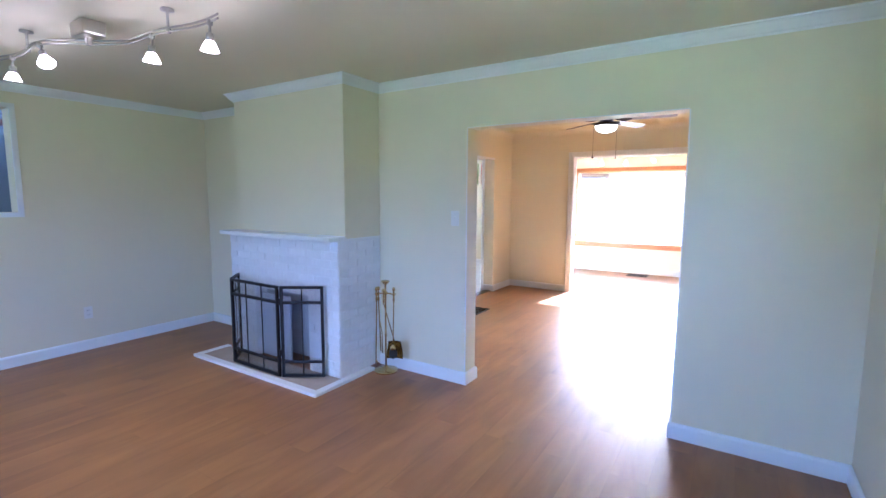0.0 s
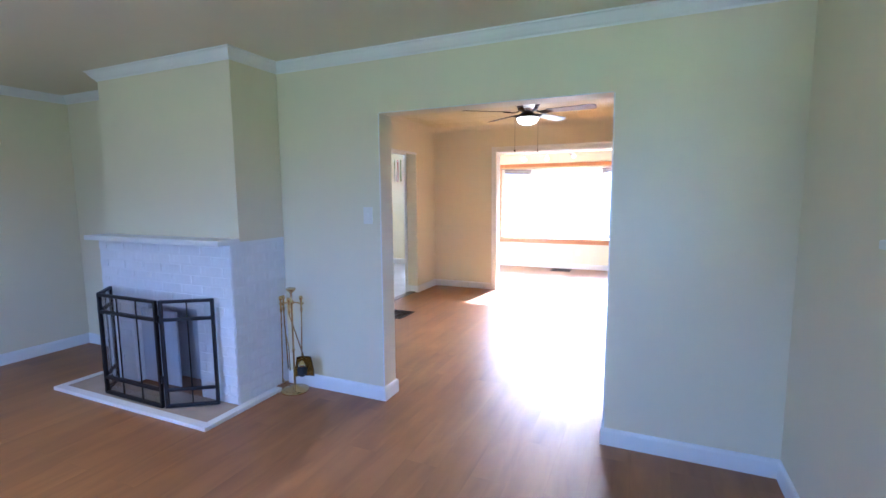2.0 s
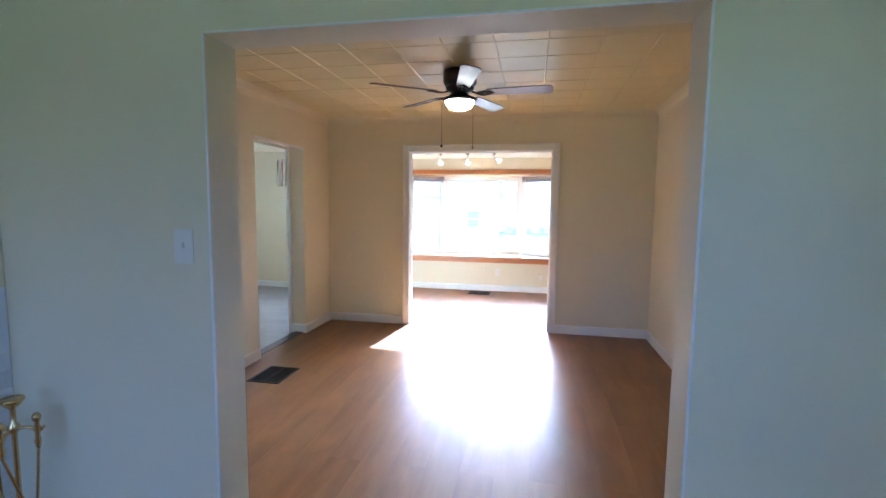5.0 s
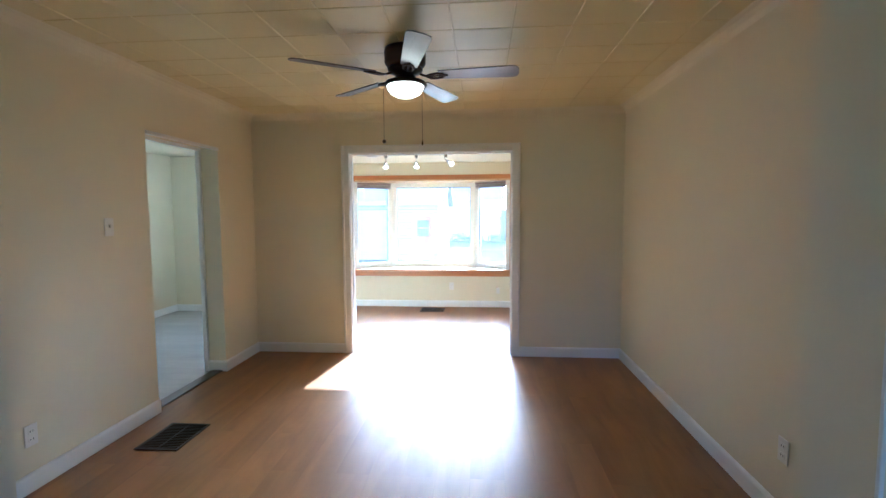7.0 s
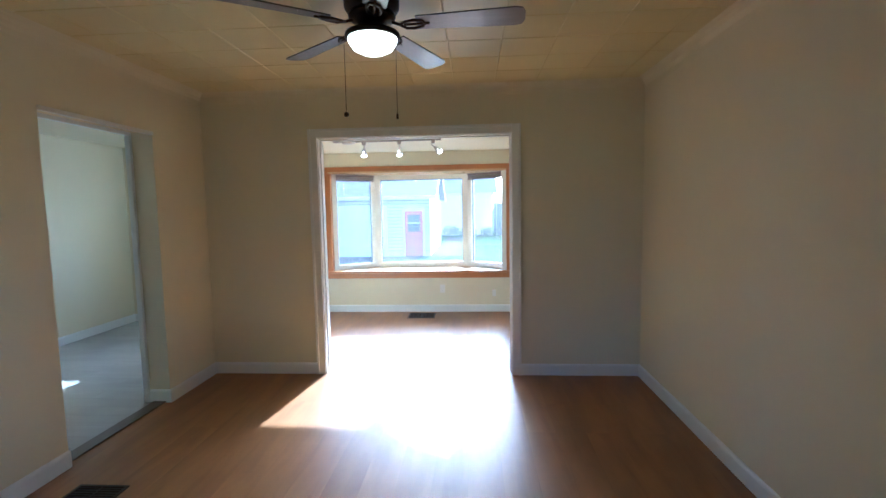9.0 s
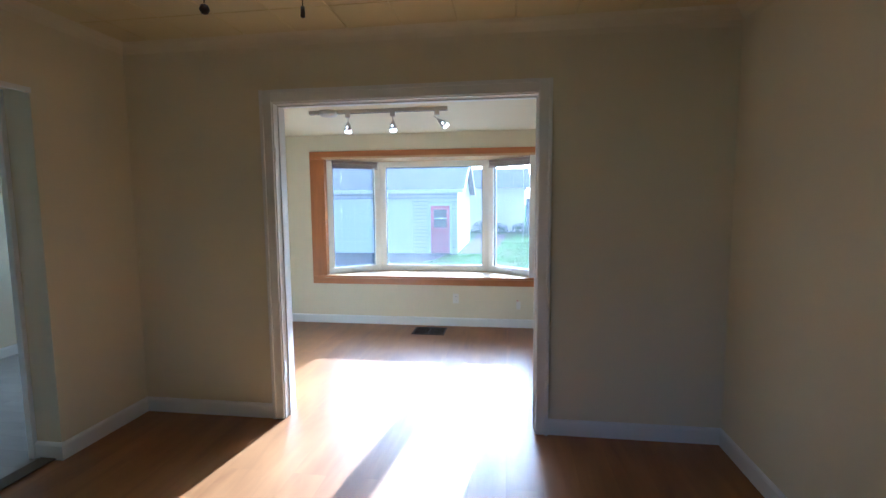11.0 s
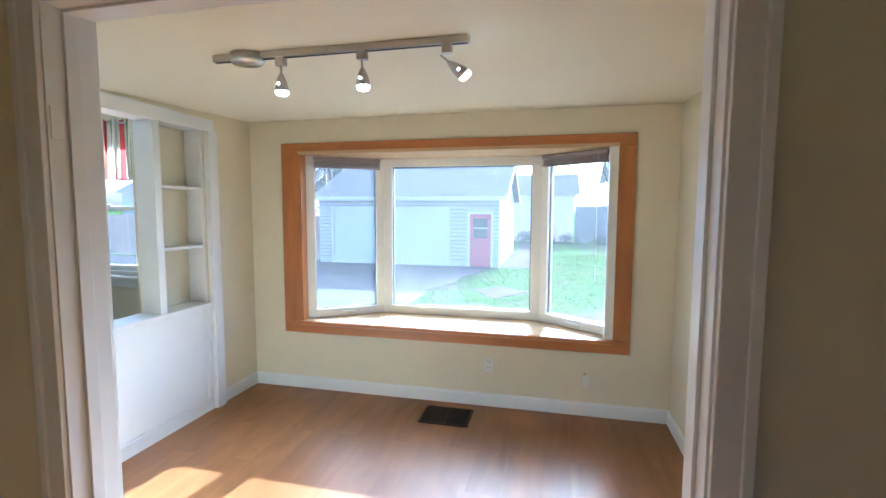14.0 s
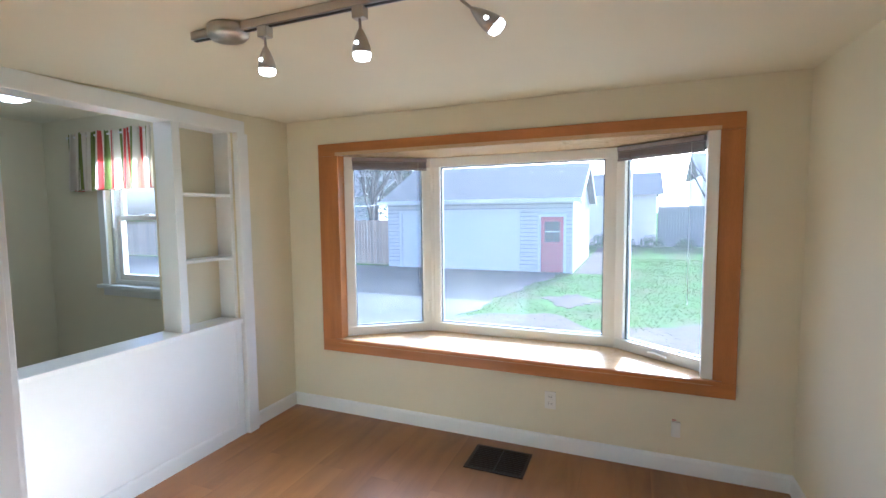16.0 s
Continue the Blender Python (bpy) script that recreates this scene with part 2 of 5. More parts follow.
_l.new(_n["Principled BSDF"].outputs[0], _m.inputs[1])
_l.new(_t.outputs[0], _m.inputs[2])
_l.new(_m.outputs[0], _n["Material Output"].inputs[0])
CLOTH = stripe_mat("striped_valance_cloth")
SIDING = mat("pale_grey_siding", (0.66, 0.595, 0.55), 0.6, vary=0.05, scale=1.5, island=0.03)
DOORWHITE = mat("white_garage_door_paint", (0.80, 0.73, 0.68), 0.5, vary=0.04, scale=1)
RED = mat("faded_red_door_paint", (0.52, 0.085, 0.11), 0.5, vary=0.08, scale=2)
SHINGLE = mat("grey_roof_shingle", (0.20, 0.185, 0.175), 0.9, vary=0.2, scale=3, bump=0.5, island=0.10)
ASPHALT = mat("driveway_asphalt", (0.075, 0.073, 0.073), 0.85, vary=0.4, scale=0.8, bump=0.3, bump_scale=90, spec=0.08)
DIRT = mat("bare_ground", (0.095, 0.080, 0.068), 0.95, vary=0.35, scale=0.9, bump=0.3, spec=0.0)
GRASS = mat("lawn_green", (0.055, 0.098, 0.025), 0.95, vary=0.45, scale=1.2, bump=0.6, bump_scale=40, spec=0.0)
# straw and bare soil showing through the lawn in patches
_n, _l = GRASS.node_tree.nodes, GRASS.node_tree.links
_p, _q, _r, _x = _n.new("ShaderNodeTexNoise"), _n.new("ShaderNodeTexCoord"), _n.new("ShaderNodeMapRange"), _n.new("ShaderNodeMix")
_p.inputs["Scale"].default_value, _p.inputs["Detail"].default_value = 0.9, 8
_r.inputs["From Min"].default_value, _r.inputs["From Max"].default_value = 0.50, 0.68
_r.inputs["To Max"].default_value = 0.75
_x.data_type = "RGBA"
_x.inputs[7].default_value = (0.095, 0.085, 0.050, 1)
_l.new(_q.outputs["Object"], _p.inputs[0])
_l.new(_p.outputs[0], _r.inputs[0])
_l.new(_r.outputs[0], _x.inputs[0])
_l.new(_n["Principled BSDF"].inputs["Base Color"].links[0].from_socket, _x.inputs[6])
_l.new(_x.outputs[2], _n["Principled BSDF"].inputs["Base Color"])
FENCE = mat("weathered_fence_board", (0.52, 0.33, 0.21), 0.85, vary=0.2, scale=2, piece=0.15, island=0.15)
FENCE_GREY = mat("grey_fence_board", (0.20, 0.20, 0.20), 0.85, vary=0.2, scale=2, island=0.15)
BARK = mat("dark_bark", (0.075, 0.062, 0.052), 0.9, vary=0.3, scale=5, bump=0.8)
EVERGREEN = mat("evergreen_needles", (0.035, 0.060, 0.035), 0.85, vary=0.3, scale=3, island=0.35)
LEAF = mat("shrub_leaf", (0.055, 0.095, 0.030), 0.8, vary=0.3, island=0.35)
DARKGLASS = mat("dark_window_pane", (0.03, 0.035, 0.045), 0.25, spec=0.3)
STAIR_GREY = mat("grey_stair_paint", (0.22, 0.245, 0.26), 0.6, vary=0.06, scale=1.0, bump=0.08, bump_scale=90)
CONCRETE = mat("concrete", (0.36, 0.35, 0.33), 0.85, vary=0.12, scale=4, bump=0.3)


# ---- building helpers ----
def box(bm, x0, x1, y0, y1, z0, z1, bevel=0.0, m=None):
    v = [bm.verts.new((x, y, z)) for z in (z0, z1) for x, y in ((x0, y0), (x1, y0), (x1, y1), (x0, y1))]
    f = [bm.faces.new([v[i] for i in q]) for q in ((3, 2, 1, 0), (4, 5, 6, 7), (0, 1, 5, 4), (1, 2, 6, 5), (2, 3, 7, 6), (3, 0, 4, 7))]
    if bevel:
        e = list({e for g in f for e in g.edges})
        r = bmesh.ops.bevel(bm, geom=e, offset=bevel, segments=2, affect="EDGES", profile=0.6)
        v = list({w for g in r["faces"] for w in g.verts} | {w for w in v if w.is_valid})
    if m is not None:
        bmesh.ops.transform(bm, matrix=m, verts=v)
    return v


def boxes(*specs, bevel=0.0):
    bm = bmesh.new()
    for s in specs:
        box(bm, *s, bevel=bevel)
    return bm


def lathe(profile, steps=24, m=None, bm=None):
    """A turned solid about z from (radius, height) pairs."""
    bm = bm or bmesh.new()
    rings = []
    for r, z in profile:
        rings.append([bm.verts.new((r * math.cos(a), r * math.sin(a), z)) for a in (2 * math.pi * i / steps for i in range(steps))] if r > 1e-5 else [bm.verts.new((0, 0, z))])
    for a, b in zip(rings, rings[1:]):
        for i in range(steps):
            j = (i + 1) % steps
            if len(a) == 1 and len(b) == 1:
                continue
            if len(a) == 1:
                f = bm.faces.new((a[0], b[j], b[i]))
            elif len(b) == 1:
                f = bm.faces.new((a[i], a[j], b[0]))
            else:
                f = bm.faces.new((a[i], a[j], b[j], b[i]))
            f.smooth = True
    if m is not None:
        bmesh.ops.transform(bm, matrix=m, verts=[v for r in rings for v in r])
    return bm


def tube(points, radius, sides=8, bm=None, taper=1.0):
    bm = bm or bmesh.new()
    pts = [Vector(p) for p in points]
    rings = []
    for i, p in enumerate(pts):
        d = (pts[min(i + 1, len(pts) - 1)] - pts[max(i - 1, 0)]).normalized()
        u = d.orthogonal().normalized() if not rings else (side - side.project(d)).normalized()
        side = u
        w = d.cross(u)
        r = radius * (1 + (taper - 1) * i / max(1, len(pts) - 1))
        rings.append([bm.verts.new(p + r * (math.cos(a) * u + math.sin(a) * w)) for a in (2 * math.pi * k / sides for k in range(sides))])
    for a, b in zip(rings, rings[1:]):
        for k in range(sides):
            f = bm.faces.new((a[k], a[(k + 1) % sides], b[(k + 1) % sides], b[k]))
            f.smooth = True
    bm.faces.new(rings[0][::-1])
    bm.faces.new(rings[-1])
    return bm


def prism(points, z0, z1, bm=None):
    bm = bm or bmesh.new()
    lo, hi = [bm.verts.new((x, y, z0)) for x, y in points], [bm.verts.new((x, y, z1)) for x, y in points]
    bm.faces.new(lo[::-1])
    bm.faces.new(hi)
    for i in range(len(points)):
        j = (i + 1) % len(points)
        bm.faces.new((lo[i], lo[j], hi[j], hi[i]))
    return bm


def mesh_ob(name, bm, material):
    bmesh.ops.recalc_face_normals(bm, faces=bm.faces)
    me = bpy.data.meshes.new(name)
    bm.to_mesh(me)
    bm.free()
    for m in material if isinstance(material, (list, tuple)) else (material,):
        me.materials.append(m)
    return new(name, me)


def part(name, bm, material, parent, label=""):
    ob = mesh_ob(name, bm, material)
    ob.parent = parent
    return tagged(ob, label)


def thing(name, label, category, m=None, group="", kind=""):
    ob = new(name)
    ob.empty_display_size = 0.1
    if m is not None:
        ob.matrix_world = m
    return tagged(ob, label, category, group, kind)


def structure(name, bm, material, label, category):
    return tagged(mesh_ob(name, bm, material), label, category, "", "structure")


def pieces(name, parent, mesh, places):
    for m in places:
        ob = new(name, mesh)
        ob.parent = parent
        ob.matrix_local = m


def wall(name, axis, p0, p1, a0, a1, z0, z1, holes, label, material=None):
    """A wall from p0 to p1 in thickness, a0 to a1 along, with real openings (a, b, low, high)."""
    bm = bmesh.new()
    cuts = sorted({a0, a1, *[h[0] for h in holes], *[h[1] for h in holes]})
    for lo, hi in zip(cuts, cuts[1:]):
        spans = [(z0, z1)]
        for a, b, c, d in holes:
            if a <= lo and hi <= b:
                spans = [s for q0, q1 in spans for s in ((q0, min(q1, c)), (max(q0, d), q1)) if s[1] - s[0] > 1e-4]
        for s0, s1 in spans:
            if axis == "y":
                box(bm, lo, hi, p0, p1, s0, s1)
            else:
                box(bm, p0, p1, lo, hi, s0, s1)
    bmesh.ops.remove_doubles(bm, verts=bm.verts, dist=1e-5)
    inner = [f for f in bm.faces if any(g is not f and set(g.verts) == set(f.verts) for g in f.verts[0].link_faces)]
    bmesh.ops.delete(bm, geom=inner, context="FACES_ONLY")
    return structure(name, bm, material or PAINT, label, "wall")


def moulding(name, profile, runs, material, label, category="trim"):
    """Straight mitred runs (start, end, inward normal, start mitre, end mitre) of a (depth, height) profile."""
    bm = bmesh.new()
    for (ax, ay), (bx, by), (nx, ny), e0, e1 in runs:
        d = (Vector((bx, by)) - Vector((ax, ay))).normalized()
        ends = []
        for (px, py), k in (((ax, ay), -e0), ((bx, by), e1)):
            ends.append([bm.verts.new((px + nx * q + d.x * k * q, py + ny * q + d.y * k * q, z)) for q, z in profile])
        a, b = ends
        for i in range(len(profile)):
            j = (i + 1) % len(profile)
            bm.faces.new((a[i], a[j], b[j], b[i]))
        bm.faces.new(a)
        bm.faces.new(b[::-1])
    return structure(name, bm, material, label, category)


BASE = [(0.0, 0.0), (0.016, 0.0), (0.016, 0.082), (0.012, 0.094), (0.005, 0.10), (0.0, 0.10)]


# ---- floors, walls and ceilings ----
EAST, WEST, NORTH1, BACK1 = 0.89, -4.89, 3.0, 3.16
SOUTH = -2.6
floor = structure("floor", boxes((-4.99, 1.0, SOUTH - 0.1, 3.08, -0.3, 0), (-2.985, 1.0, 3.08, 7.12, -0.3, 0), (-3.09, 0.40, 7.12, 9.62, -0.3, 0)), FLOOR, "brown wood-look plank floor running through the rooms", "floor")
structure("floor_kitchen", boxes((-5.3, -2.985, 3.9, 7.12, -0.3, 0.002), (-5.3, -3.09, 7.12, 9.1, -0.3, 0.002)), KFLOOR, "grey wood-look plank floor of the kitchen", "floor")
structure("trim_threshold", boxes((-3.03, -2.93, 5.50, 6.41, 0.003, 0.011), bevel=0.003), mat("dark_threshold", (0.12, 0.10, 0.085), 0.5, vary=0.15), "dark threshold strip in the kitchen doorway", "threshold")

wall("wall_living_north", "y", NORTH1, BACK1, -4.99, 1.05, 0, 2.6, [(-1.44, 0.034, 0, 1.995)], "cream wall with a wide cased opening to the dining room")
wall("wall_living_west", "x", -5.05, WEST, -2.75, 3.0, 0, 2.6, [(0.35, 1.31, 1.33, 2.2)], "cream wall with a small framed opening to the stairs")
wall("wall_living_east", "x", EAST, 1.05, -2.75, 3.0, 0, 2.6, [(0.45, 1.93, 1.31, 2.13)], "cream wall with a window")
wall("wall_living_south", "y", -2.75, SOUTH, -4.89, 0.89, 0, 2.6, [(-3.15, -0.85, 0.8, 2.1)], "cream wall with a wide window")
wall("wall_dining_east", "x", EAST, 1.05, 3.16, 7.05, 0, 2.6, [], "plain cream wall of the dining room")
wall("wall_dining_west", "x", -3.08, -2.9, 3.16, 7.05, 0, 2.6, [(5.50, 6.41, 0, 2.07)], "cream wall with a doorway to the kitchen")
wall("wall_dining_north", "y", 7.05, 7.19, -3.15, 1.05, 0, 2.6, [(-1.88, -0.185, 0, 2.10)], "cream wall with a white cased opening to the bay window room")
wall("wall_bay_north", "y", 9.54, 9.70, -3.15, 0.48, -0.7, 2.5, [(-2.56, -0.07, 0.575, 1.99)], "cream wall with a bay window")
wall("wall_bay_east", "x", 0.33, 0.48, 7.19, 9.54, 0, 2.5, [], "plain cream wall beside the bay window")
wall("wall_bay_west", "x", -3.15, -3.03, 7.19, 9.54, 0, 2.5, [(7.36, 8.985, 0.80, 2.13)], "half wall with a wide pass-through to the kitchen")
wall("wall_kitchen_north", "y", 9.0, 9.15, -5.32, -3.15, -0.7, 2.5, [(-4.40, -3.58, 1.0, 2.12)], "cream kitchen wall with a window")
wall("wall_kitchen_west", "x", -5.32, -5.17, 3.85, 9.0, 0, 2.5, [], "plain cream kitchen wall")
wall("wall_kitchen_south", "y", 3.85, 4.0, -5.17, -3.08, 0, 2.5, [], "plain cream kitchen wall")
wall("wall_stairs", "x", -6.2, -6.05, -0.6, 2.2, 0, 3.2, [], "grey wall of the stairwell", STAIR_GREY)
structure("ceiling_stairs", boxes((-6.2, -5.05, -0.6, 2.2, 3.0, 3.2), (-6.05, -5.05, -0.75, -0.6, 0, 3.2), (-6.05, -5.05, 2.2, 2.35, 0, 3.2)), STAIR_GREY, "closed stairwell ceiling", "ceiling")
structure("floor_stairs", boxes((-6.2, -5.05, -0.6, 2.2, -0.2, 0)), FLOOR, "brown stairwell floor", "floor")

structure("ceiling_living", boxes((-5.05, 1.05, -2.75, 3.0, 2.405, 2.65)), CEIL, "smooth pale living room ceiling", "ceiling")
structure("ceiling_kitchen", boxes((-5.32, -3.15, 3.85, 9.15, 2.34, 2.6), (-3.15, -3.08, 3.85, 7.05, 2.34, 2.6)), CEIL, "pale kitchen ceiling", "ceiling")
bm = bmesh.new()
box(bm, -3.15, 0.48, 7.19, 9.70, 2.16, 2.45)
for v in bm.verts:
    if v.co.z < 2.3:
        v.co.z = 2.165 + 0.040 * (v.co.y - 7.19)
structure("ceiling_bay", bm, CEIL, "pale gently sloping ceiling over the bay window room", "ceiling")

# dining ceiling: painted square tiles with fine grooves, a soft cove at the walls
bm = bmesh.new()
T = 0.33
xs = [-2.9] + [-2.65 + T * i for i in range(11)] + [EAST]
ys = [3.16] + [3.36 + T * i for i in range(11)] + [7.05]
for xa, xb in zip(xs, xs[1:]):
    for ya, yb in zip(ys, ys[1:]):
        g = 0.001
        lo = 2.490 + random.uniform(-0.0007, 0.0007)
        for v in box(bm, xa + g, xb - g, ya + g, yb - g, lo, 2.4945)[:4]:
            v.co.x += 0.005 if v.co.x < (xa + xb) / 2 else -0.005
            v.co.y += 0.005 if v.co.y < (ya + yb) / 2 else -0.005
box(bm, -2.98, 1.0, 3.1, 7.1, 2.494, 2.62)
structure("ceiling_dining", bm, TILE_CEIL, "yellowed dining room ceiling of painted square tiles", "ceiling")
cove = [(0.0, 2.40)] + [(0.09 - 0.09 * math.cos(radians(a)), 2.40 + 0.092 * math.sin(radians(a))) for a in (20, 40, 60, 80, 90)] + [(0.0, 2.497)]
moulding("trim_cove", cove, [((-2.9, 3.16), (-2.9, 7.05), (1, 0), -1, -1), ((-2.9, 7.05), (EAST, 7.05), (0, -1), -1, -1), ((EAST, 7.05), (EAST, 3.16), (-1, 0), -1, -1), ((EAST, 3.16), (-2.9, 3.16), (0, 1), -1, -1)], PAINT, "soft rounded plaster cove under the dining ceiling", "cove")

# crown moulding round the living room
FL, FR, FF, BF = -3.68, -2.30, 2.58, 2.50
crown = [(0.0, 2.334), (0.007, 2.332), (0.011, 2.343), (0.020, 2.349), (0.038, 2.371), (0.050, 2.392), (0.060, 2.395), (0.062, 2.404), (0.0, 2.404)]
moulding("trim_crown", crown, [
    ((EAST, NORTH1), (FR, NORTH1), (0, -1), -1, -1), ((FR, NORTH1), (FR, FF), (1, 0), -1, 1), ((FR, FF), (FL, FF), (0, -1), 1, 1),
    ((FL, FF), (FL, NORTH1), (-1, 0), 1, -1), ((FL, NORTH1), (WEST, NORTH1), (0, -1), -1, -1), ((WEST, NORTH1), (WEST, SOUTH), (1, 0), -1, -1),
    ((WEST, SOUTH), (EAST, SOUTH), (0, 1), -1, -1), ((EAST, SOUTH), (EAST, NORTH1), (-1, 0), -1, -1)], TRIM, "white crown moulding along the ceiling", "crown moulding")

# baseboards
moulding("baseboard_living", BASE, [
    ((EAST, SOUTH), (EAST, NORTH1), (-1, 0), -1, -1), ((EAST, NORTH1), (0.034, NORTH1), (0, -1), -1, 1), ((0.034, NORTH1), (0.034, BACK1), (-1, 0), 1, 1),
    ((-1.44, BACK1), (-1.44, NORTH1), (1, 0), 1, 1), ((-1.44, NORTH1), (FR, NORTH1), (0, -1), 1, 0), ((-3.71, NORTH1), (WEST, NORTH1), (0, -1), 0, -1),
    ((WEST, NORTH1), (WEST, SOUTH), (1, 0), -1, -1), ((WEST, SOUTH), (EAST, SOUTH), (0, 1), -1, -1)], TRIM, "white baseboard round the living room", "baseboard")
moulding("baseboard_dining", BASE, [
    ((0.034, BACK1), (EAST, BACK1), (0, 1), 1, -1), ((EAST, BACK1), (EAST, 7.05), (-1, 0), -1, -1), ((EAST, 7.05), (-0.12, 7.05), (0, -1), -1, 0),
    ((-1.945, 7.05), (-2.9, 7.05), (0, -1), 0, -1), ((-2.9, 7.05), (-2.9, 6.41), (1, 0), -1, 1), ((-2.9, 6.41), (-3.08, 6.41), (0, -1), 1, 0),
    ((-2.9, 5.50), (-2.9, BACK1), (1, 0), 0, -1), ((-2.9, BACK1), (-1.44, BACK1), (0, 1), -1, 1)], TRIM, "white baseboard round the dining room", "baseboard")
moulding("baseboard_bay", BASE, [
    ((-3.03, 7.19), (-3.03, 8.99), (1, 0), -1, 0), ((-3.03, 9.09), (-3.03, 9.54), (1, 0), 0, -1), ((-3.03, 9.54), (0.33, 9.54), (0, -1), -1, -1),
    ((0.33, 9.54), (0.33, 7.19), (-1, 0), -1, -1), ((0.33, 7.19), (-0.12, 7.19), (0, 1), -1, 0), ((-1.945, 7.19), (-3.03, 7.19), (0, 1), 0, -1)], TRIM, "white baseboard round the bay window room", "baseboard")
moulding("baseboard_kitchen", BASE, [((-5.17, 4.0), (-5.17, 9.0), (1, 0), -1, -1), ((-5.17, 9.0), (-3.15, 9.0), (0, -1), -1, -1)], TRIM, "white baseboard of the kitchen", "baseboard")


def casing(name, x0, x1, top, y_face, out, label, w=0.085, t=0.02):
    """Cased opening trim on one wall face, with a raised backband; out is -1 or 1 along y."""
    root = thing(name, label, "trim", kind="structure")
    a, b = sorted((y_face, y_face + out * t))
    c, d = sorted((y_face, y_face + out * (t + 0.010)))
    for s, e in ((x0 - w, x0), (x1, x1 + w)):
        o0, o1 = (s, s + 0.022) if e == x0 else (e - 0.022, e)
        part("upright", boxes((s, e, a, b, 0, top + w), (o0, o1, c, d, 0, top + w), bevel=0.003), TRIM, root)
    part("head", boxes((x0, x1, a, b, top, top + w), (x0, x1, c, d, top + w - 0.022, top + w), bevel=0.003), TRIM, root)
    return root


casing("trim_opening_dining", -1.868, -0.197, 2.09, 7.05, -1, "white painted casing round the wide opening", w=0.075)
casing("trim_opening_bay", -1.868, -0.197, 2.09, 7.19, 1, "white painted casing on the window side of the opening", w=0.065)
jl = thing("door_lining", "white painted lining inside the wide opening with old hinge marks", "trim", kind="structure")
part("upright", boxes((-1.88, -1.862, 7.045, 7.195, 0, 2.10), (-1.862, -1.853, 7.10, 7.14, 0, 2.075), bevel=0.002), TRIM, jl)
part("upright", boxes((-0.203, -0.185, 7.045, 7.195, 0, 2.10), (-0.212, -0.203, 7.10, 7.14, 0, 2.075), bevel=0.002), TRIM, jl)
part("head", boxes((-1.862, -0.203, 7.045, 7.195, 2.082, 2.10), (-1.862, -0.203, 7.10, 7.14, 2.073, 2.082), bevel=0.002), TRIM, jl)
for z in (1.72, 0.30):
    part("hinge", boxes((-1.862, -1.858, 7.052, 7.085, z, z + 0.09), bevel=0.001), TRIM, jl, "painted-over hinge leaf")
structure("trim_corner_beads", boxes((-1.444, -1.4365, 2.996, 3.003, 0.1, 1.99), (0.0305, 0.038, 2.996, 3.003, 0.1, 1.99), (-1.436, 0.030, 2.996, 3.003, 1.9915, 1.998), bevel=0.002), TRIM, "thin white corner bead round the opening", "trim")
structure("trim_kitchen_door", boxes((-2.912, -2.888, 5.50, 6.41, 2.045, 2.073), (-3.10, -3.062, 6.385, 6.413, 0.0, 2.072), (-3.10, -3.062, 5.497, 5.525, 0.0, 2.072), (-3.10, -3.062, 5.525, 6.385, 2.045, 2.072), bevel=0.002), TRIM, "thin white edging round the kitchen doorway", "trim")

# living room stair opening frame, windows
def frame4(a0, a1, z0, z1, w):
    return ((a0 - w, a1 + w, z1, z1 + w), (a0 - w, a1 + w, z0 - w, z0), (a0 - w, a0, z0, z1), (a1, a1 + w, z0, z1))


sf = thing("trim_stair_opening", "white frame round the small stair opening", "trim", kind="structure")
for a, b, c, d in frame4(0.35, 1.31, 1.33, 2.2, 0.04):
    part("board", boxes((WEST, WEST + 0.014, a, b, c, d), bevel=0.002), TRIM, sf)
rail = thing("stair_handrail", "dark brown wooden handrail seen through the stair opening", "handrail")
part("rail", tube([(-5.55, 0.1, 1.55), (-5.55, 2.1, 2.45)], 0.03), mat("dark_stained_wood", (0.13, 0.06, 0.03), 0.4, vary=0.15), rail)
for y in (0.35, 1.75):
    zr = 1.55 + (y - 0.1) * 0.45
    part("bracket", tube([(-5.55, y, zr), (-5.6, y, zr - 0.05), (-6.05, y, zr - 0.05)], 0.009, 6), BRONZE, rail)


def sash_window(name, label, width, height, m, depth=0.09, meeting=0.5, bar=0.045):
    """A double-hung window in local x (width), y (outwards), z."""
    root = thing(name, label, "window", m, kind="structure")
    part("window_frame", boxes((0, width, 0, depth, 0, 0.03), (0, width, 0, depth, height - 0.03, height), (0, 0.03, 0, depth, 0.03, height - 0.03), (width - 0.03, width, 0, depth, 0.03, height - 0.03), bevel=0.003), TRIM, root)
    mz = height * meeting
    for y, a, b in ((0.022, 0.03, mz + 0.02), (0.052, mz - 0.02, height - 0.03)):
        sash = part("sash", boxes((0.03, width - 0.03, y, y + 0.028, a, a + bar), (0.03, width - 0.03, y, y + 0.028, b - bar * 0.8, b), (0.03, 0.03 + bar, y, y + 0.028, a + bar, b - bar * 0.8), (width - 0.03 - bar, width - 0.03, y, y + 0.028, a + bar, b - bar * 0.8), bevel=0.003), VINYL, root)
        g = part("pane", boxes((0.03 + bar, width - 0.03 - bar, y + 0.011, y + 0.016, a + bar, b - bar * 0.8)), GLASS, sash)
        g.visible_shadow = False
    part("sash_lock", boxes((width / 2 - 0.03, width / 2 + 0.03, 0.008, 0.024, mz + 0.02, mz + 0.036), bevel=0.003), VINYL, root)
    return root


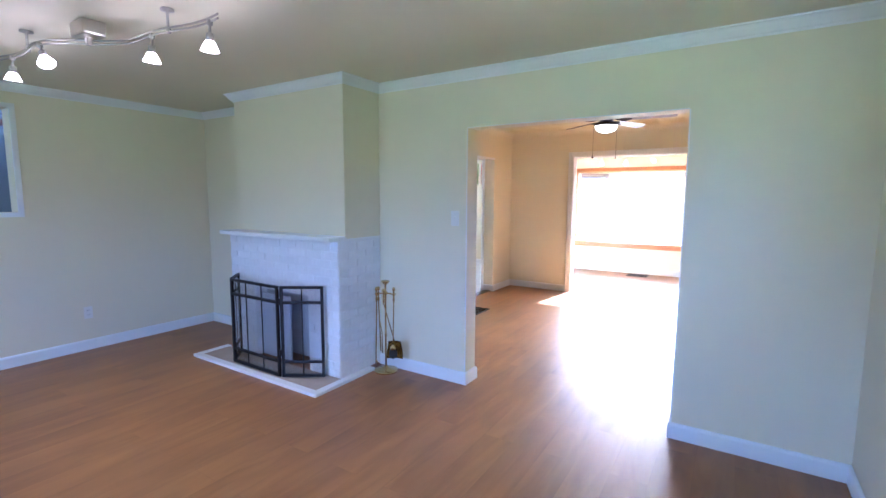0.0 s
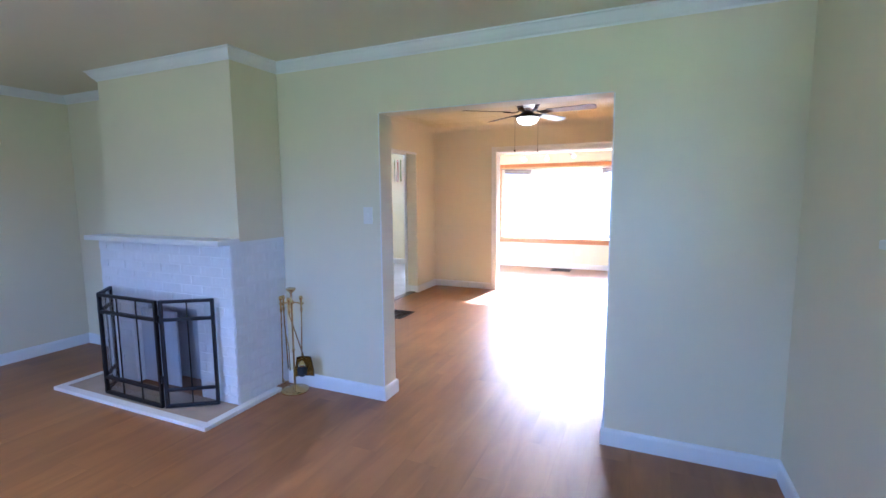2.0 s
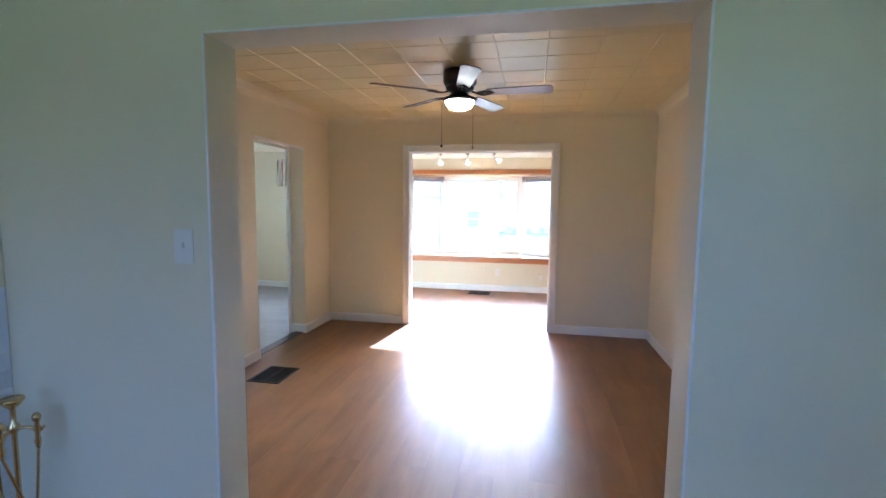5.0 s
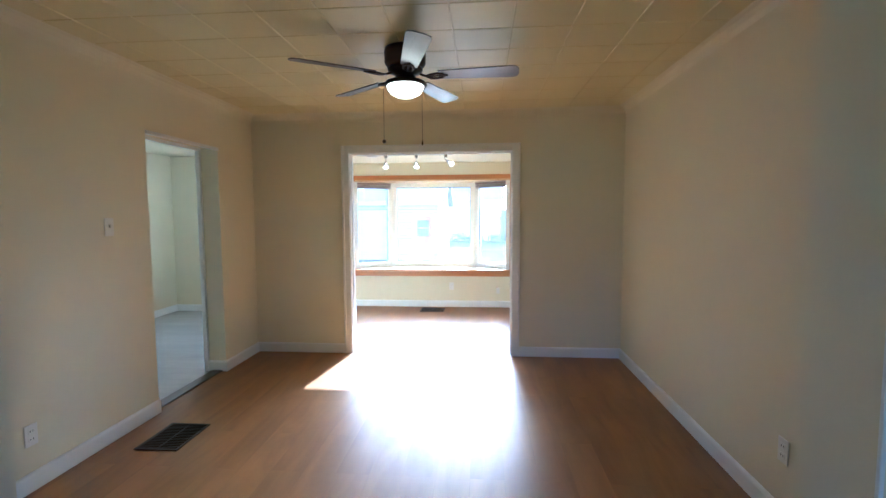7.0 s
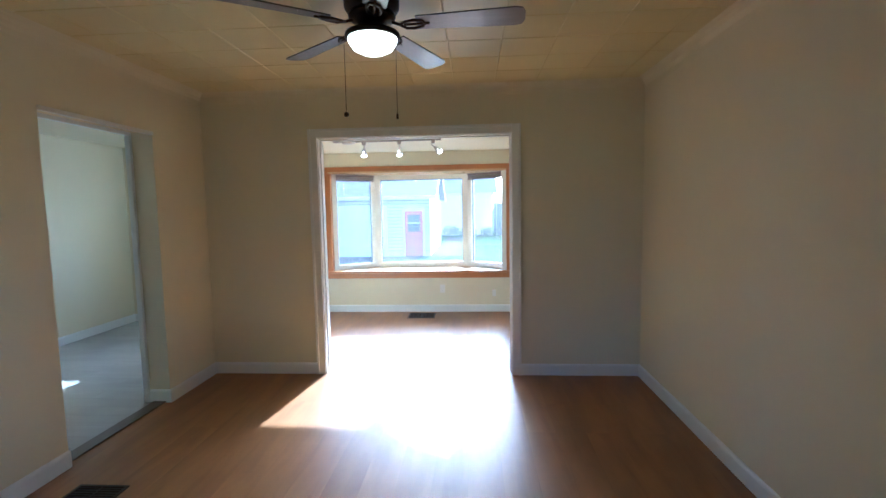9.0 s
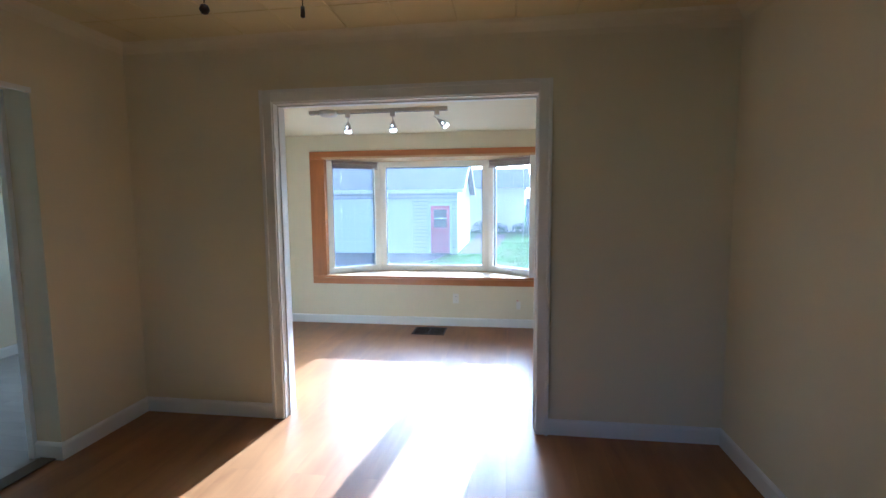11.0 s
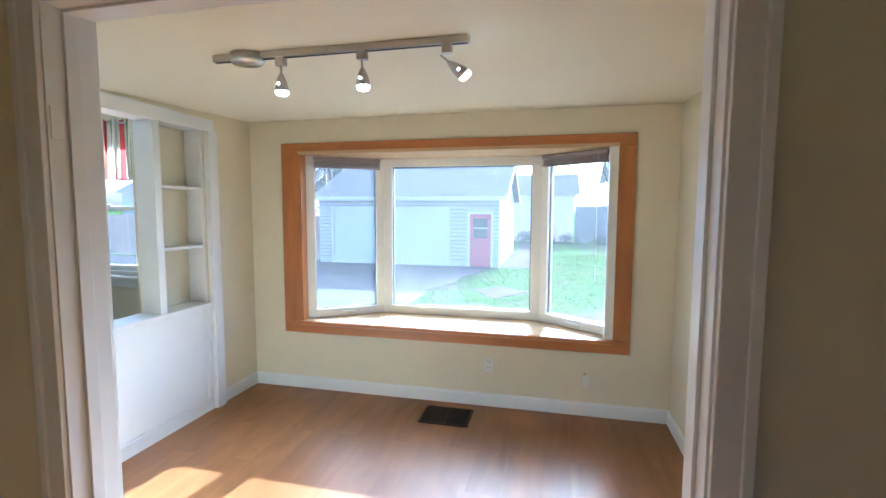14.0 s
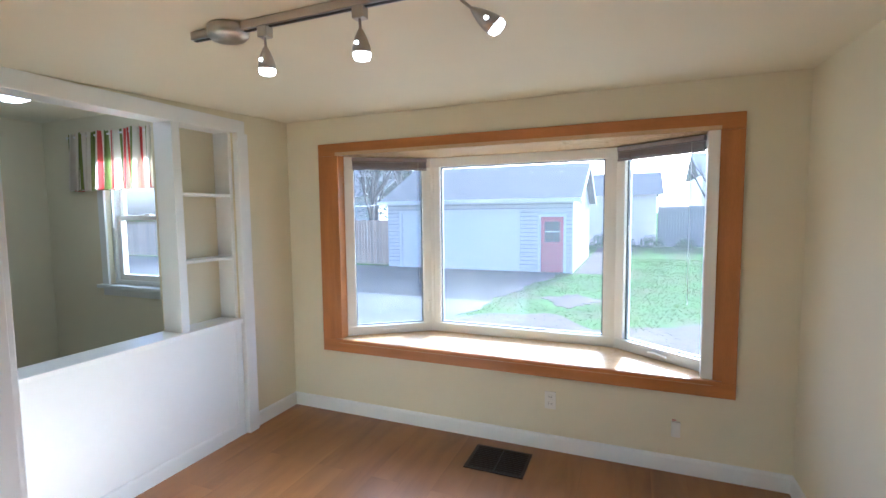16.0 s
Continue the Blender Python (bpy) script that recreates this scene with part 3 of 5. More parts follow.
def window_trim(name, width, z0, z1, m, label):
    root = thing(name, label, "trim", m, kind="structure")
    w = 0.075
    part("casing_side", boxes((-w, 0, -0.018, -0.0005, z0, z1 + w), bevel=0.003), TRIM, root)
    part("casing_side", boxes((width, width + w, -0.018, -0.0005, z0, z1 + w), bevel=0.003), TRIM, root)
    part("casing_head", boxes((0, width, -0.018, -0.0005, z1, z1 + w), bevel=0.003), TRIM, root)
    part("window_sill", boxes((-w - 0.03, width + w + 0.03, -0.05, 0.03, z0 - 0.028, z0), bevel=0.006), TRIM, root)
    part("apron", boxes((-w, width + w, -0.014, -0.0005, z0 - 0.09, z0 - 0.028), bevel=0.003), TRIM, root)
    return root


KM = pose(-4.40, 9.0, 0)
sash_window("window_kitchen", "white double-hung kitchen window with clear panes", 0.82, 1.12, pose(-4.40, 9.035, 1.0), meeting=0.47)
window_trim("trim_kitchen_window", 0.82, 1.0, 2.12, KM, "white casing and sill round the kitchen window")
EM = Matrix.Translation((EAST, 1.93, 0)) @ Matrix.Rotation(radians(-90), 4, "Z")
sash_window("window_east", "white living room window with clear panes", 1.48, 0.82, Matrix.Translation((EAST + 0.03, 1.93, 1.31)) @ Matrix.Rotation(radians(-90), 4, "Z"), depth=0.06)
window_trim("trim_east_window", 1.48, 1.31, 2.13, EM, "white casing and sill round the living room window")

# ---- bay window ----
bay = thing("window_bay", "three-sided bay window with white vinyl frames and clear panes", "window", kind="structure")


def bay_unit(width, z0, z1, m, open_side):
    root = bay
    depth, fw = 0.08, 0.072
    fr = part("window_frame", boxes((0, width, 0, depth, z0, z0 + fw), (0, width, 0, depth, z1 - fw, z1), (0, fw, 0, depth, z0 + fw, z1 - fw), (width - fw, width, 0, depth, z0 + fw, z1 - fw), bevel=0.006), VINYL, root)
    fr.matrix_local = m
    s = fw
    part("glazing_seal", boxes((s, width - s, 0.028, 0.05, z0 + s, z0 + s + 0.008), (s, width - s, 0.028, 0.05, z1 - s - 0.008, z1 - s), (s, s + 0.008, 0.028, 0.05, z0 + s, z1 - s), (width - s - 0.008, width - s, 0.028, 0.05, z0 + s, z1 - s)), SEAL, fr, "thin dark seal round the glass")
    g = part("pane", boxes((s + 0.004, width - s - 0.004, 0.036, 0.042, z0 + s + 0.004, z1 - s - 0.004)), GLASS, fr)
    g.visible_shadow = False
    if open_side:
        cx = width * 0.5
        part("crank_handle", tube([(cx - 0.06, -0.012, z0 + 0.035), (cx - 0.02, -0.022, z0 + 0.043), (cx + 0.05, -0.02, z0 + 0.034), (cx + 0.065, -0.012, z0 + 0.03)], 0.008, 8, boxes((cx - 0.05, cx + 0.06, -0.012, 0.0, z0 + 0.018, z0 + 0.04), bevel=0.004)), VINYL, fr, "white folding crank handle")
        part("sash_lock", boxes((width - 0.04, width - 0.02, -0.014, 0.0, z0 + 0.16, z0 + 0.25), bevel=0.004), VINYL, fr)
    return fr


Z0, Z1 = 0.596, 1.975
CL, CR, YB = -1.985, -0.615, 9.965
LW = (-2.535, 9.575)
RW = (-0.095, 9.575)
bay_unit(CR - CL, Z0, Z1, Matrix.Translation((CL, YB, 0)), False)
la = math.atan2(YB - LW[1], CL - LW[0])
lw = math.hypot(YB - LW[1], CL - LW[0])
bay_unit(lw, Z0, Z1, Matrix.Translation((*LW, 0)) @ Matrix.Rotation(la, 4, "Z"), True)
bay_unit(lw, Z0, Z1, Matrix.Translation((CR, YB, 0)) @ Matrix.Rotation(-la, 4, "Z"), True)
part("corner_post", prism([(CL - 0.03, YB - 0.004), (CL + 0.02, YB - 0.004), (CL + 0.02, YB + 0.08), (CL - 0.07, YB + 0.08)], Z0, Z1), VINYL, bay)
part("corner_post", prism([(CR - 0.02, YB - 0.004), (CR + 0.03, YB - 0.004), (CR + 0.07, YB + 0.08), (CR - 0.02, YB + 0.08)], Z0, Z1), VINYL, bay)
trap = [(-2.56, 9.50), (-0.07, 9.50), (-0.07, 9.60), (CR + 0.06, YB + 0.11), (CL - 0.06, YB + 0.11), (-2.56, 9.60)]
part("seat_board", prism(trap, 0.560, 0.595), SEAT, bay, "varnished pine window seat board")
part("head_board", prism(trap, 1.976, 2.0), SEAT, bay, "varnished pine board over the bay")
part("jamb_board", boxes((-2.557, -2.537, 9.50, 9.60, 0.595, 1.976)), OAK_V, bay, "honey oak side board")
part("jamb_board", boxes((-0.132, -0.073, 9.505, 9.56, 0.595, 1.976), bevel=0.003), VINYL, bay, "white side board")
outer = [(-2.62, 9.70), (-0.01, 9.70), (CR + 0.12, YB + 0.16), (CL - 0.12, YB + 0.16)]
part("bay_base", prism(outer, 0.25, 0.558), SIDING, bay, "sided underside of the bay")
part("bay_roof", prism(outer, 2.002, 2.3), SHINGLE, bay, "shingled little roof over the bay")
oc = thing("trim_bay_casing", "honey oak casing round the bay window", "trim", kind="structure")
for x0, x1, z0, z1, mm in ((-2.72, 0.045, 1.976, 2.068, OAK), (-2.72, 0.045, 0.488, 0.58, OAK), (-2.72, -2.557, 0.58, 1.976, OAK_V), (-0.073, 0.045, 0.58, 1.976, OAK_V)):
    if mm is OAK_V:
        x0, x1 = (-2.72, -2.557 - 0.04) if x0 < -1 else (-0.073, 0.045)
    part("board", boxes((x0, x1, 9.512, 9.5395, z0, z1), bevel=0.004), mm, oc)
part("inner_board", boxes((-2.597, -2.557, 9.503, 9.5395, 0.58, 1.976), bevel=0.004), OAK_V, oc)
part("nosing", boxes((-2.60, -0.03, 9.486, 9.512, 0.566, 0.592), bevel=0.006), OAK, oc)


def raised_blind(m, width):
    root = thing("window_blind", "mauve-grey mini blind drawn fully up over the window", "blind", m, "raised blinds of the bay")
    part("head_rail", boxes((0, width, -0.032, -0.004, -0.03, 0), bevel=0.003), BLIND, root)
    for i in range(7):
        part("slat", boxes((0.004, width - 0.004, -0.031 + 0.002 * (i % 2), -0.006, -0.038 - i * 0.0062, -0.0345 - i * 0.0062)), BLIND, root)
    part("bottom_rail", boxes((0.002, width - 0.002, -0.032, -0.005, -0.092, -0.080), bevel=0.003), BLIND, root)
    part("pull_cord", tube([(width - 0.07, -0.034, -0.03), (width - 0.07, -0.036, -0.5), (width - 0.068, -0.036, -0.98)], 0.0015, 6), CORD, root, "thin white pull cord")
    part("wand", tube([(0.10, -0.034, -0.03), (0.102, -0.037, -0.62)], 0.004, 6), GLASS, root, "clear tilt wand")
    return root


raised_blind(Matrix.Translation((*LW, 1.968)) @ Matrix.Rotation(la, 4, "Z") @ Matrix.Translation((0.06, 0, 0)), lw - 0.10)
raised_blind(Matrix.Translation((CR, YB, 1.968)) @ Matrix.Rotation(-la, 4, "Z") @ Matrix.Translation((0.03, 0, 0)), lw - 0.10)

# ---- pass-through and shelf unit ----
pt = thing("trim_pass_through", "white trim and ledge of the kitchen pass-through", "trim", kind="structure")
part("ledge", boxes((-3.19, -2.99, 7.36, 8.985, 0.80, 0.832), bevel=0.005), TRIM, pt)
part("head_board", boxes((-3.17, -3.012, 7.21, 9.09, 2.10, 2.19), bevel=0.003), TRIM, pt)
part("end_board", boxes((-3.03, -2.982, 8.995, 9.085, 0.0, 2.10), bevel=0.005), TRIM, pt)
part("panel", boxes((-3.03, -3.018, 7.21, 8.95, 0.1, 0.80), bevel=0.002), TRIM, pt, "white painted half-wall panel")
part("stile", boxes((-3.018, -3.010, 8.93, 8.985, 0.1, 0.80), bevel=0.002), TRIM, pt)
part("start_board", boxes((-3.03, -3.008, 7.27, 7.36, 0.0, 2.10), bevel=0.003), TRIM, pt)
su = thing("wall_shelf_unit", "white open shelf unit built into the pass-through, empty", "shelf")
part("side_panel", boxes((-3.17, -3.016, 8.535, 8.59, 0.833, 2.099), bevel=0.003), TRIM, su)
part("side_panel", boxes((-3.17, -3.032, 8.960, 8.984, 0.833, 2.099), bevel=0.002), TRIM, su)
part("back_panel", boxes((-3.188, -3.172, 8.535, 8.984, 0.833, 2.099)), PAINT, su, "cream painted back")
for z in (1.265, 1.685):
    part("shelf", boxes((-3.171, -3.022, 8.591, 8.959, z - 0.018, z), bevel=0.003), TRIM, su)

# valance curtain
vc = thing("window_valance", "cream valance with red and green stripes gathered on a rod", "curtain")
bm = bmesh.new()
n_u, n_v = 150, 10
rows = []
for j in range(n_v + 1):
    v = j / n_v
    row = []
    for i in range(n_u + 1):
        u = i / n_u
        x = -4.72 + 1.12 * u + 0.020 * (v - 0.3) * (2 * u - 1) + 0.016 * math.sin(u * 2 * math.pi * 22 + 0.7)
        amp = 0.014 + 0.026 * v
        y = 8.955 - 0.02 + amp * math.sin(u * 2 * math.pi * 11 + 1.5 * math.sin(u * 17)) + 0.006 * math.sin(u * 93)
        z = 2.20 - 0.45 * v + 0.006 * math.sin(u * 40) * v - (0.006 * math.sin(u * 120) if j == 0 else 0)
        row.append(bm.verts.new((x, y, z)))
    rows.append(row)
for a, b in zip(rows, rows[1:]):
    for i in range(n_u):
        bm.faces.new((a[i], a[i + 1], b[i + 1], b[i])).smooth = True
part("cloth", bm, CLOTH, vc)
hem = tube([(-4.72 + 1.12 * i / 60, 8.93 + 0.03 * math.sin(i / 60 * 2 * math.pi * 11 + 1.5 * math.sin(i / 60 * 17)), 1.752) for i in range(61)], 0.004, 5)
part("hem", hem, CLOTH, vc)
part("rod", tube([(-4.74, 8.945, 2.175), (-3.58, 8.945, 2.175)], 0.008), TRIM, vc)
part("bracket", boxes((-4.745, -4.73, 8.94, 8.9995, 2.165, 2.185)), TRIM, vc)
part("bracket", boxes((-3.595, -3.58, 8.94, 8.9995, 2.165, 2.185)), TRIM, vc)
wd = thing("blind_wand", "thin white tilt wand hanging beside the kitchen window sash", "blind wand")
part("wand", tube([(-4.30, 8.985, 1.80), (-4.302, 8.982, 1.45)], 0.006, 8), CORD, wd)
part("hook", tube([(-4.30, 8.985, 1.80), (-4.30, 9.0, 1.82), (-4.30, 9.03, 1.82)], 0.004, 6), CORD, wd)
kl = thing("kitchen_ceiling_light", "lit round frosted kitchen ceiling light", "ceiling light", pose(-3.84, 8.17, 2.34))
part("base", lathe([(0, 0), (0.15, 0), (0.15, -0.025), (0.13, -0.03), (0, -0.03)]), NICKEL, kl)
part("shade", lathe([(0.13, -0.03), (0.128, -0.06), (0.10, -0.10), (0.05, -0.125), (0, -0.13)]), KITCHEN_BOWL, kl)

# ---- fireplace ----
fp = thing("fireplace", "white painted brick fireplace with a cream chimney breast", "fireplace")
OX0, OX1, OZ = -3.36, -2.66, 0.66
BL = -3.71
part("chimney_breast", boxes((FL, FR, FF, 2.999, 1.146, 2.404)), PAINT, fp, "cream painted chimney breast")
bk = part("brick_base", boxes((BL + 0.004, OX0, BF + 0.002, 2.999, 0.021, 1.128), (OX1, FR - 0.002, BF + 0.002, 2.999, 0.021, 1.128), (OX0, OX1, BF + 0.002, 2.999, OZ, 1.128), (OX0, OX1, 2.93, 2.999, 0.021, OZ)), MORTAR, fp)
part("firebox_lining", boxes((OX0, OX1, 2.72, 2.93, 0.021, OZ), (OX0, OX0 + 0.02, BF + 0.12, 2.72, 0.021, OZ), (OX1 - 0.02, OX1, BF + 0.12, 2.72, 0.021, OZ), (OX0 + 0.02, OX1 - 0.02, BF + 0.12, 2.72, OZ - 0.02, OZ)), SOOT, fp, "grey painted firebox")
part("cover_panel", boxes((OX0 + 0.004, OX0 + 0.40, 2.555, 2.57, 0.022, 0.60), bevel=0.002), mat("pale_metal_cover", (0.55, 0.58, 0.64), 0.45, metal=0.3, vary=0.06), fp, "pale grey metal cover plate")
part("mantel_shelf", boxes((-3.725, -2.30, 2.405, FF + 0.02, 1.130, 1.166), bevel=0.006), TRIM, fp, "thin white mantel shelf")
part("mantel_bed", boxes((BL, FR, BF, 2.999, 1.128, 1.146), bevel=0.002), TRIM, fp)
hb = part("hearth_slab", boxes((-3.80, -2.30, 2.24, 2.50, 0.002, 0.020)), HEARTH, fp, "tan tiled hearth")
part("hearth_border", boxes((-3.86, -2.235, 2.175, 2.235, 0.0, 0.026), bevel=0.003), TRIM, fp, "white wooden hearth border")
part("hearth_border", boxes((-3.86, -3.80, 2.235, 2.52, 0.0, 0.026), bevel=0.003), TRIM, fp, "white wooden hearth border")
part("hearth_border", boxes((-2.296, -2.235, 2.235, 2.84, 0.0, 0.026), bevel=0.003), TRIM, fp, "white wooden hearth border")

# fire screen: three hinged panels of black bars and mesh
fs = thing("fire_screen", "black iron three-panel fire screen with mesh", "fire screen")


def screen_panel(p, q, bars):
    (ax, ay), (bx, by) = p, q
    w = math.hypot(bx - ax, by - ay)
    m = Matrix.Translation((ax, ay, 0.026)) @ Matrix.Rotation(math.atan2(by - ay, bx - ax), 4, "Z")
    h, r = 0.745, 0.011
    bm = boxes((0, 2 * r, -r, r, 0, h), (w - 2 * r, w, -r, r, 0, h), (2 * r, w - 2 * r, -r, r, h - 2 * r, h), (2 * r, w - 2 * r, -r, r, 0.0, 2 * r), (2 * r, w - 2 * r, -r, r, h - 0.145, h - 0.122), (2 * r, w - 2 * r, -r, r, 0.115, 0.135), bevel=0.003)
    fr = part("panel_frame", bm, IRON, fs)
    fr.matrix_local = m
    for x in bars:
        part("bar", tube([(x * w, 0, 0.02), (x * w, 0, h - 0.02)], 0.005, 6), IRON, fr)
    ms = part("mesh", boxes((0.02, w - 0.02, 0.004, 0.0055, 0.02, h - 0.02)), MESH, fr, "fine dark wire mesh")
    return fr


screen_panel((-3.365, 2.268), (-2.735, 2.262), (0.33, 0.66))
screen_panel((-2.722, 2.270), (-2.435, 2.46), (0.5,))
screen_panel((-3.56, 2.47), (-3.375, 2.275), (0.5,))
for x, y in ((-2.728, 2.264), (-3.370, 2.269)):
    for z in (0.2, 0.62):
        part("hinge", tube([(x, y, z), (x, y, z + 0.05)], 0.009, 8), IRON, fs)

# fireplace tools
ft = thing("fireplace_tool_set", "polished brass fireplace tools hanging on a round-based stand", "fireplace tools", Matrix.Translation((-2.15, 2.885, 0)) @ Matrix.Rotation(radians(28), 4, "Z"))
part("base", lathe([(0, 0), (0.098, 0), (0.102, 0.006), (0.098, 0.013), (0.075, 0.021), (0.03, 0.030), (0.014, 0.045), (0, 0.045)], 32), BRASS, ft, "round dished brass base")
part("pole", lathe([(0, 0.045), (0.008, 0.045), (0.008, 0.30), (0.013, 0.315), (0.008, 0.33), (0.008, 0.655), (0.018, 0.668), (0.018, 0.682), (0.008, 0.695), (0.008, 0.745), (0.022, 0.756), (0.036, 0.774), (0.033, 0.782), (0.014, 0.779), (0, 0.779)], 16), BRASS, ft)
part("hanger_arm", tube([(-0.088, -0.005, 0.672), (-0.074, 0, 0.655), (-0.045, 0, 0.672), (0, 0, 0.676), (0.045, 0, 0.672), (0.074, 0, 0.655), (0.088, -0.005, 0.672)], 0.006, 8), BRASS, ft)
part("hanger_arm", tube([(0, -0.088, 0.672), (0, -0.073, 0.655), (0, -0.05, 0.672), (0, 0, 0.676)], 0.006, 8), BRASS, ft)


def hung_tool(top, foot, low):
    """A slim rod with a turned grip and finial above its hook."""
    (x, y), (u, w) = top, foot
    rod = part("tool_rod", tube([(x, y, 0.69), (x, y, 0.60), (u, w, low)], 0.0048, 8), BRASS, ft)
    part("tool_handle", lathe([(0, 0.60), (0.006, 0.60), (0.0105, 0.625), (0.0065, 0.645), (0.010, 0.668), (0.0065, 0.69), (0.013, 0.704), (0.014, 0.716), (0.006, 0.727), (0, 0.728)], 12, Matrix.Translation((x, y, 0))), BRASS, rod)
    return rod


poker = hung_tool((-0.074, -0.012), (-0.085, -0.012), 0.07)
part("poker_tip", tube([(-0.085, -0.012, 0.10), (-0.068, -0.03, 0.088), (-0.064, -0.036, 0.072)], 0.0045, 6), BRASS, poker)
tongs = hung_tool((-0.062, 0.014), (-0.045, 0.005), 0.17)
part("tong_leg", tube([(-0.056, 0.010, 0.45), (-0.03, -0.012, 0.34), (-0.028, -0.012, 0.16)], 0.004, 6), BRASS, tongs)
shovel = hung_tool((0.0, -0.075), (0.085, -0.045), 0.27)
pan = bmesh.new()
rows_ = []
for j in range(7):
    v = j / 6
    half = 0.052 + 0.016 * min(1.0, v * 1.6)
    rows_.append([pan.verts.new((0.090 + half * k / 4, -0.045 - 0.020 * (k / 4) ** 2 - 0.012 * (1 - v) ** 2, 0.285 - 0.155 * v)) for k in range(-4, 5)])
for a, c in zip(rows_, rows_[1:]):
    for k in range(8):
        pan.faces.new((a[k], a[k + 1], c[k + 1], c[k])).smooth = True
bmesh.ops.solidify(pan, geom=pan.faces[:], thickness=0.003)
part("shovel_pan", pan, BRASS, shovel, "curved brass shovel pan")
brush = hung_tool((0.072, -0.012), (0.078, -0.085), 0.25)
part("brush_ferrule", lathe([(0, 0.262), (0.012, 0.260), (0.026, 0.238), (0.030, 0.222), (0, 0.222)], 14, Matrix.Translation((0.078, -0.087, 0))), BRASS, brush)
part("bristles", lathe([(0, 0.222), (0.028, 0.221), (0.036, 0.190), (0.033, 0.158), (0.014, 0.142), (0, 0.150)], 14, Matrix.Translation((0.078, -0.087, 0))), DARKBRISTLE, brush, "black bristle brush")

# ---- living room track light on wavy rails ----
t1 = thing("wavy_track_light", "nickel track light on wavy rails with four lit shades", "track light")


def wave(x):
    return 1.10 + 0.125 * math.tanh((x + 2.72) / 0.2) + 0.03 * (x + 2.7) + 0.02 * math.sin((x + 2.1) * 9)


ZR = 2.315
railx = [-3.9 + 2.12 * i / 60 for i in range(61)]
for dz in (0, -0.018):
    part("rail", tube([(x, wave(x), ZR + dz) for x in railx], 0.005, 8), NICKEL, t1)
part("transformer", boxes((-2.80, -2.63, wave(-2.74) - 0.055, wave(-2.74) + 0.055, 2.325, 2.404), bevel=0.012), NICKEL, t1, "box-shaped nickel transformer housing")
part("rail_clip", boxes((-2.73, -2.70, wave(-2.74) - 0.012, wave(-2.74) + 0.012, 2.285, 2.34), bevel=0.003), NICKEL, t1)
for x in (-3.17, -2.16):
    part("standoff", lathe([(0, 2.4045), (0.032, 2.4045), (0.032, 2.396), (0.007, 2.390), (0.006, 2.32), (0.012, 2.315), (0.012, 2.29), (0, 2.29)], 14, Matrix.Translation((x, wave(x), 0))), NICKEL, t1)
HEADS = ((-3.42, 12), (-2.98, -35), (-2.29, 8), (-1.86, 4))
for x, tilt in HEADS:
    hm = Matrix.Translation((x, wave(x), ZR - 0.02)) @ Matrix.Rotation(radians(tilt), 4, "Y")
    hd = part("lamp_head", lathe([(0, 0.012), (0.014, 0.01), (0.014, -0.012), (0.006, -0.016), (0.006, -0.045), (0.017, -0.05), (0.019, -0.085), (0, -0.086)], 14, hm), NICKEL, t1)
    part("shade", lathe([(0.018, -0.084), (0.026, -0.096), (0.041, -0.130), (0.038, -0.130), (0.02, -0.10), (0, -0.098)], 18, hm), BULB_PINK, hd, "lit frosted glass shade")
for x, _tilt in HEADS:
    lamp("spot_bulb", "SPOT", pose(x, wave(x), 2.13), LIVING_SPOT, (1.0, 0.74, 0.50), r=0.03)

# ---- bay room track light ----
t2 = thing("straight_track_light", "brushed nickel track light with three lit teardrop spot heads", "track light")
TY, TZ = 7.83, 2.189
part("rail", boxes((-1.96, -0.84, TY - 0.017, TY + 0.017, TZ - 0.028, TZ), bevel=0.003), NICKEL, t2)
part("rail_slot", boxes((-1.955, -0.845, TY - 0.006, TY + 0.006, TZ - 0.030, TZ - 0.0275)), SLOT, t2, "dark slot along the rail")
part("feed_canopy", lathe([(0, -0.002), (0.06, -0.002), (0.06, -0.03), (0.05, -0.044), (0, -0.046)], 24, Matrix.Translation((-1.80, TY, TZ)) @ Matrix.Diagonal((1.25, 1, 1, 1))), NICKEL, t2)
for x, ry, rx in ((-1.64, 3, 6), (-1.275, 0, 4), (-0.925, -48, 22)):
    part("adapter", boxes((x - 0.02, x + 0.02, TY - 0.016, TY + 0.016, TZ - 0.062, TZ - 0.026), bevel=0.004), NICKEL, t2)
    hm = Matrix.Translation((x, TY, TZ - 0.088)) @ Matrix.Diagonal((0.88, 0.88, 0.76, 1)) @ Matrix.Rotation(radians(ry), 4, "Y") @ Matrix.Rotation(radians(rx), 4, "X")
    hd = part("spot_head", lathe([(0.0, 0.042), (0.005, 0.04), (0.005, -0.002), (0.011, -0.012), (0.022, -0.038), (0.031, -0.070), (0.034, -0.096), (0.031, -0.096), (0, -0.06)], 20, hm), NICKEL, t2)
    part("bulb", lathe([(0.029, -0.090), (0.031, -0.104), (0.027, -0.117), (0.016, -0.122), (0, -0.123)], 20, hm), BULB, hd, "lit white spot glass")
    part("swivel_pin", lathe([(0, 0.007), (0.006, 0.005), (0.007, 0), (0, 0)], 10, hm @ Matrix.Translation((0, -0.029, -0.062)) @ Matrix.Rotation(radians(90), 4, "X")), BULB, hd, "small lit slot in the head")

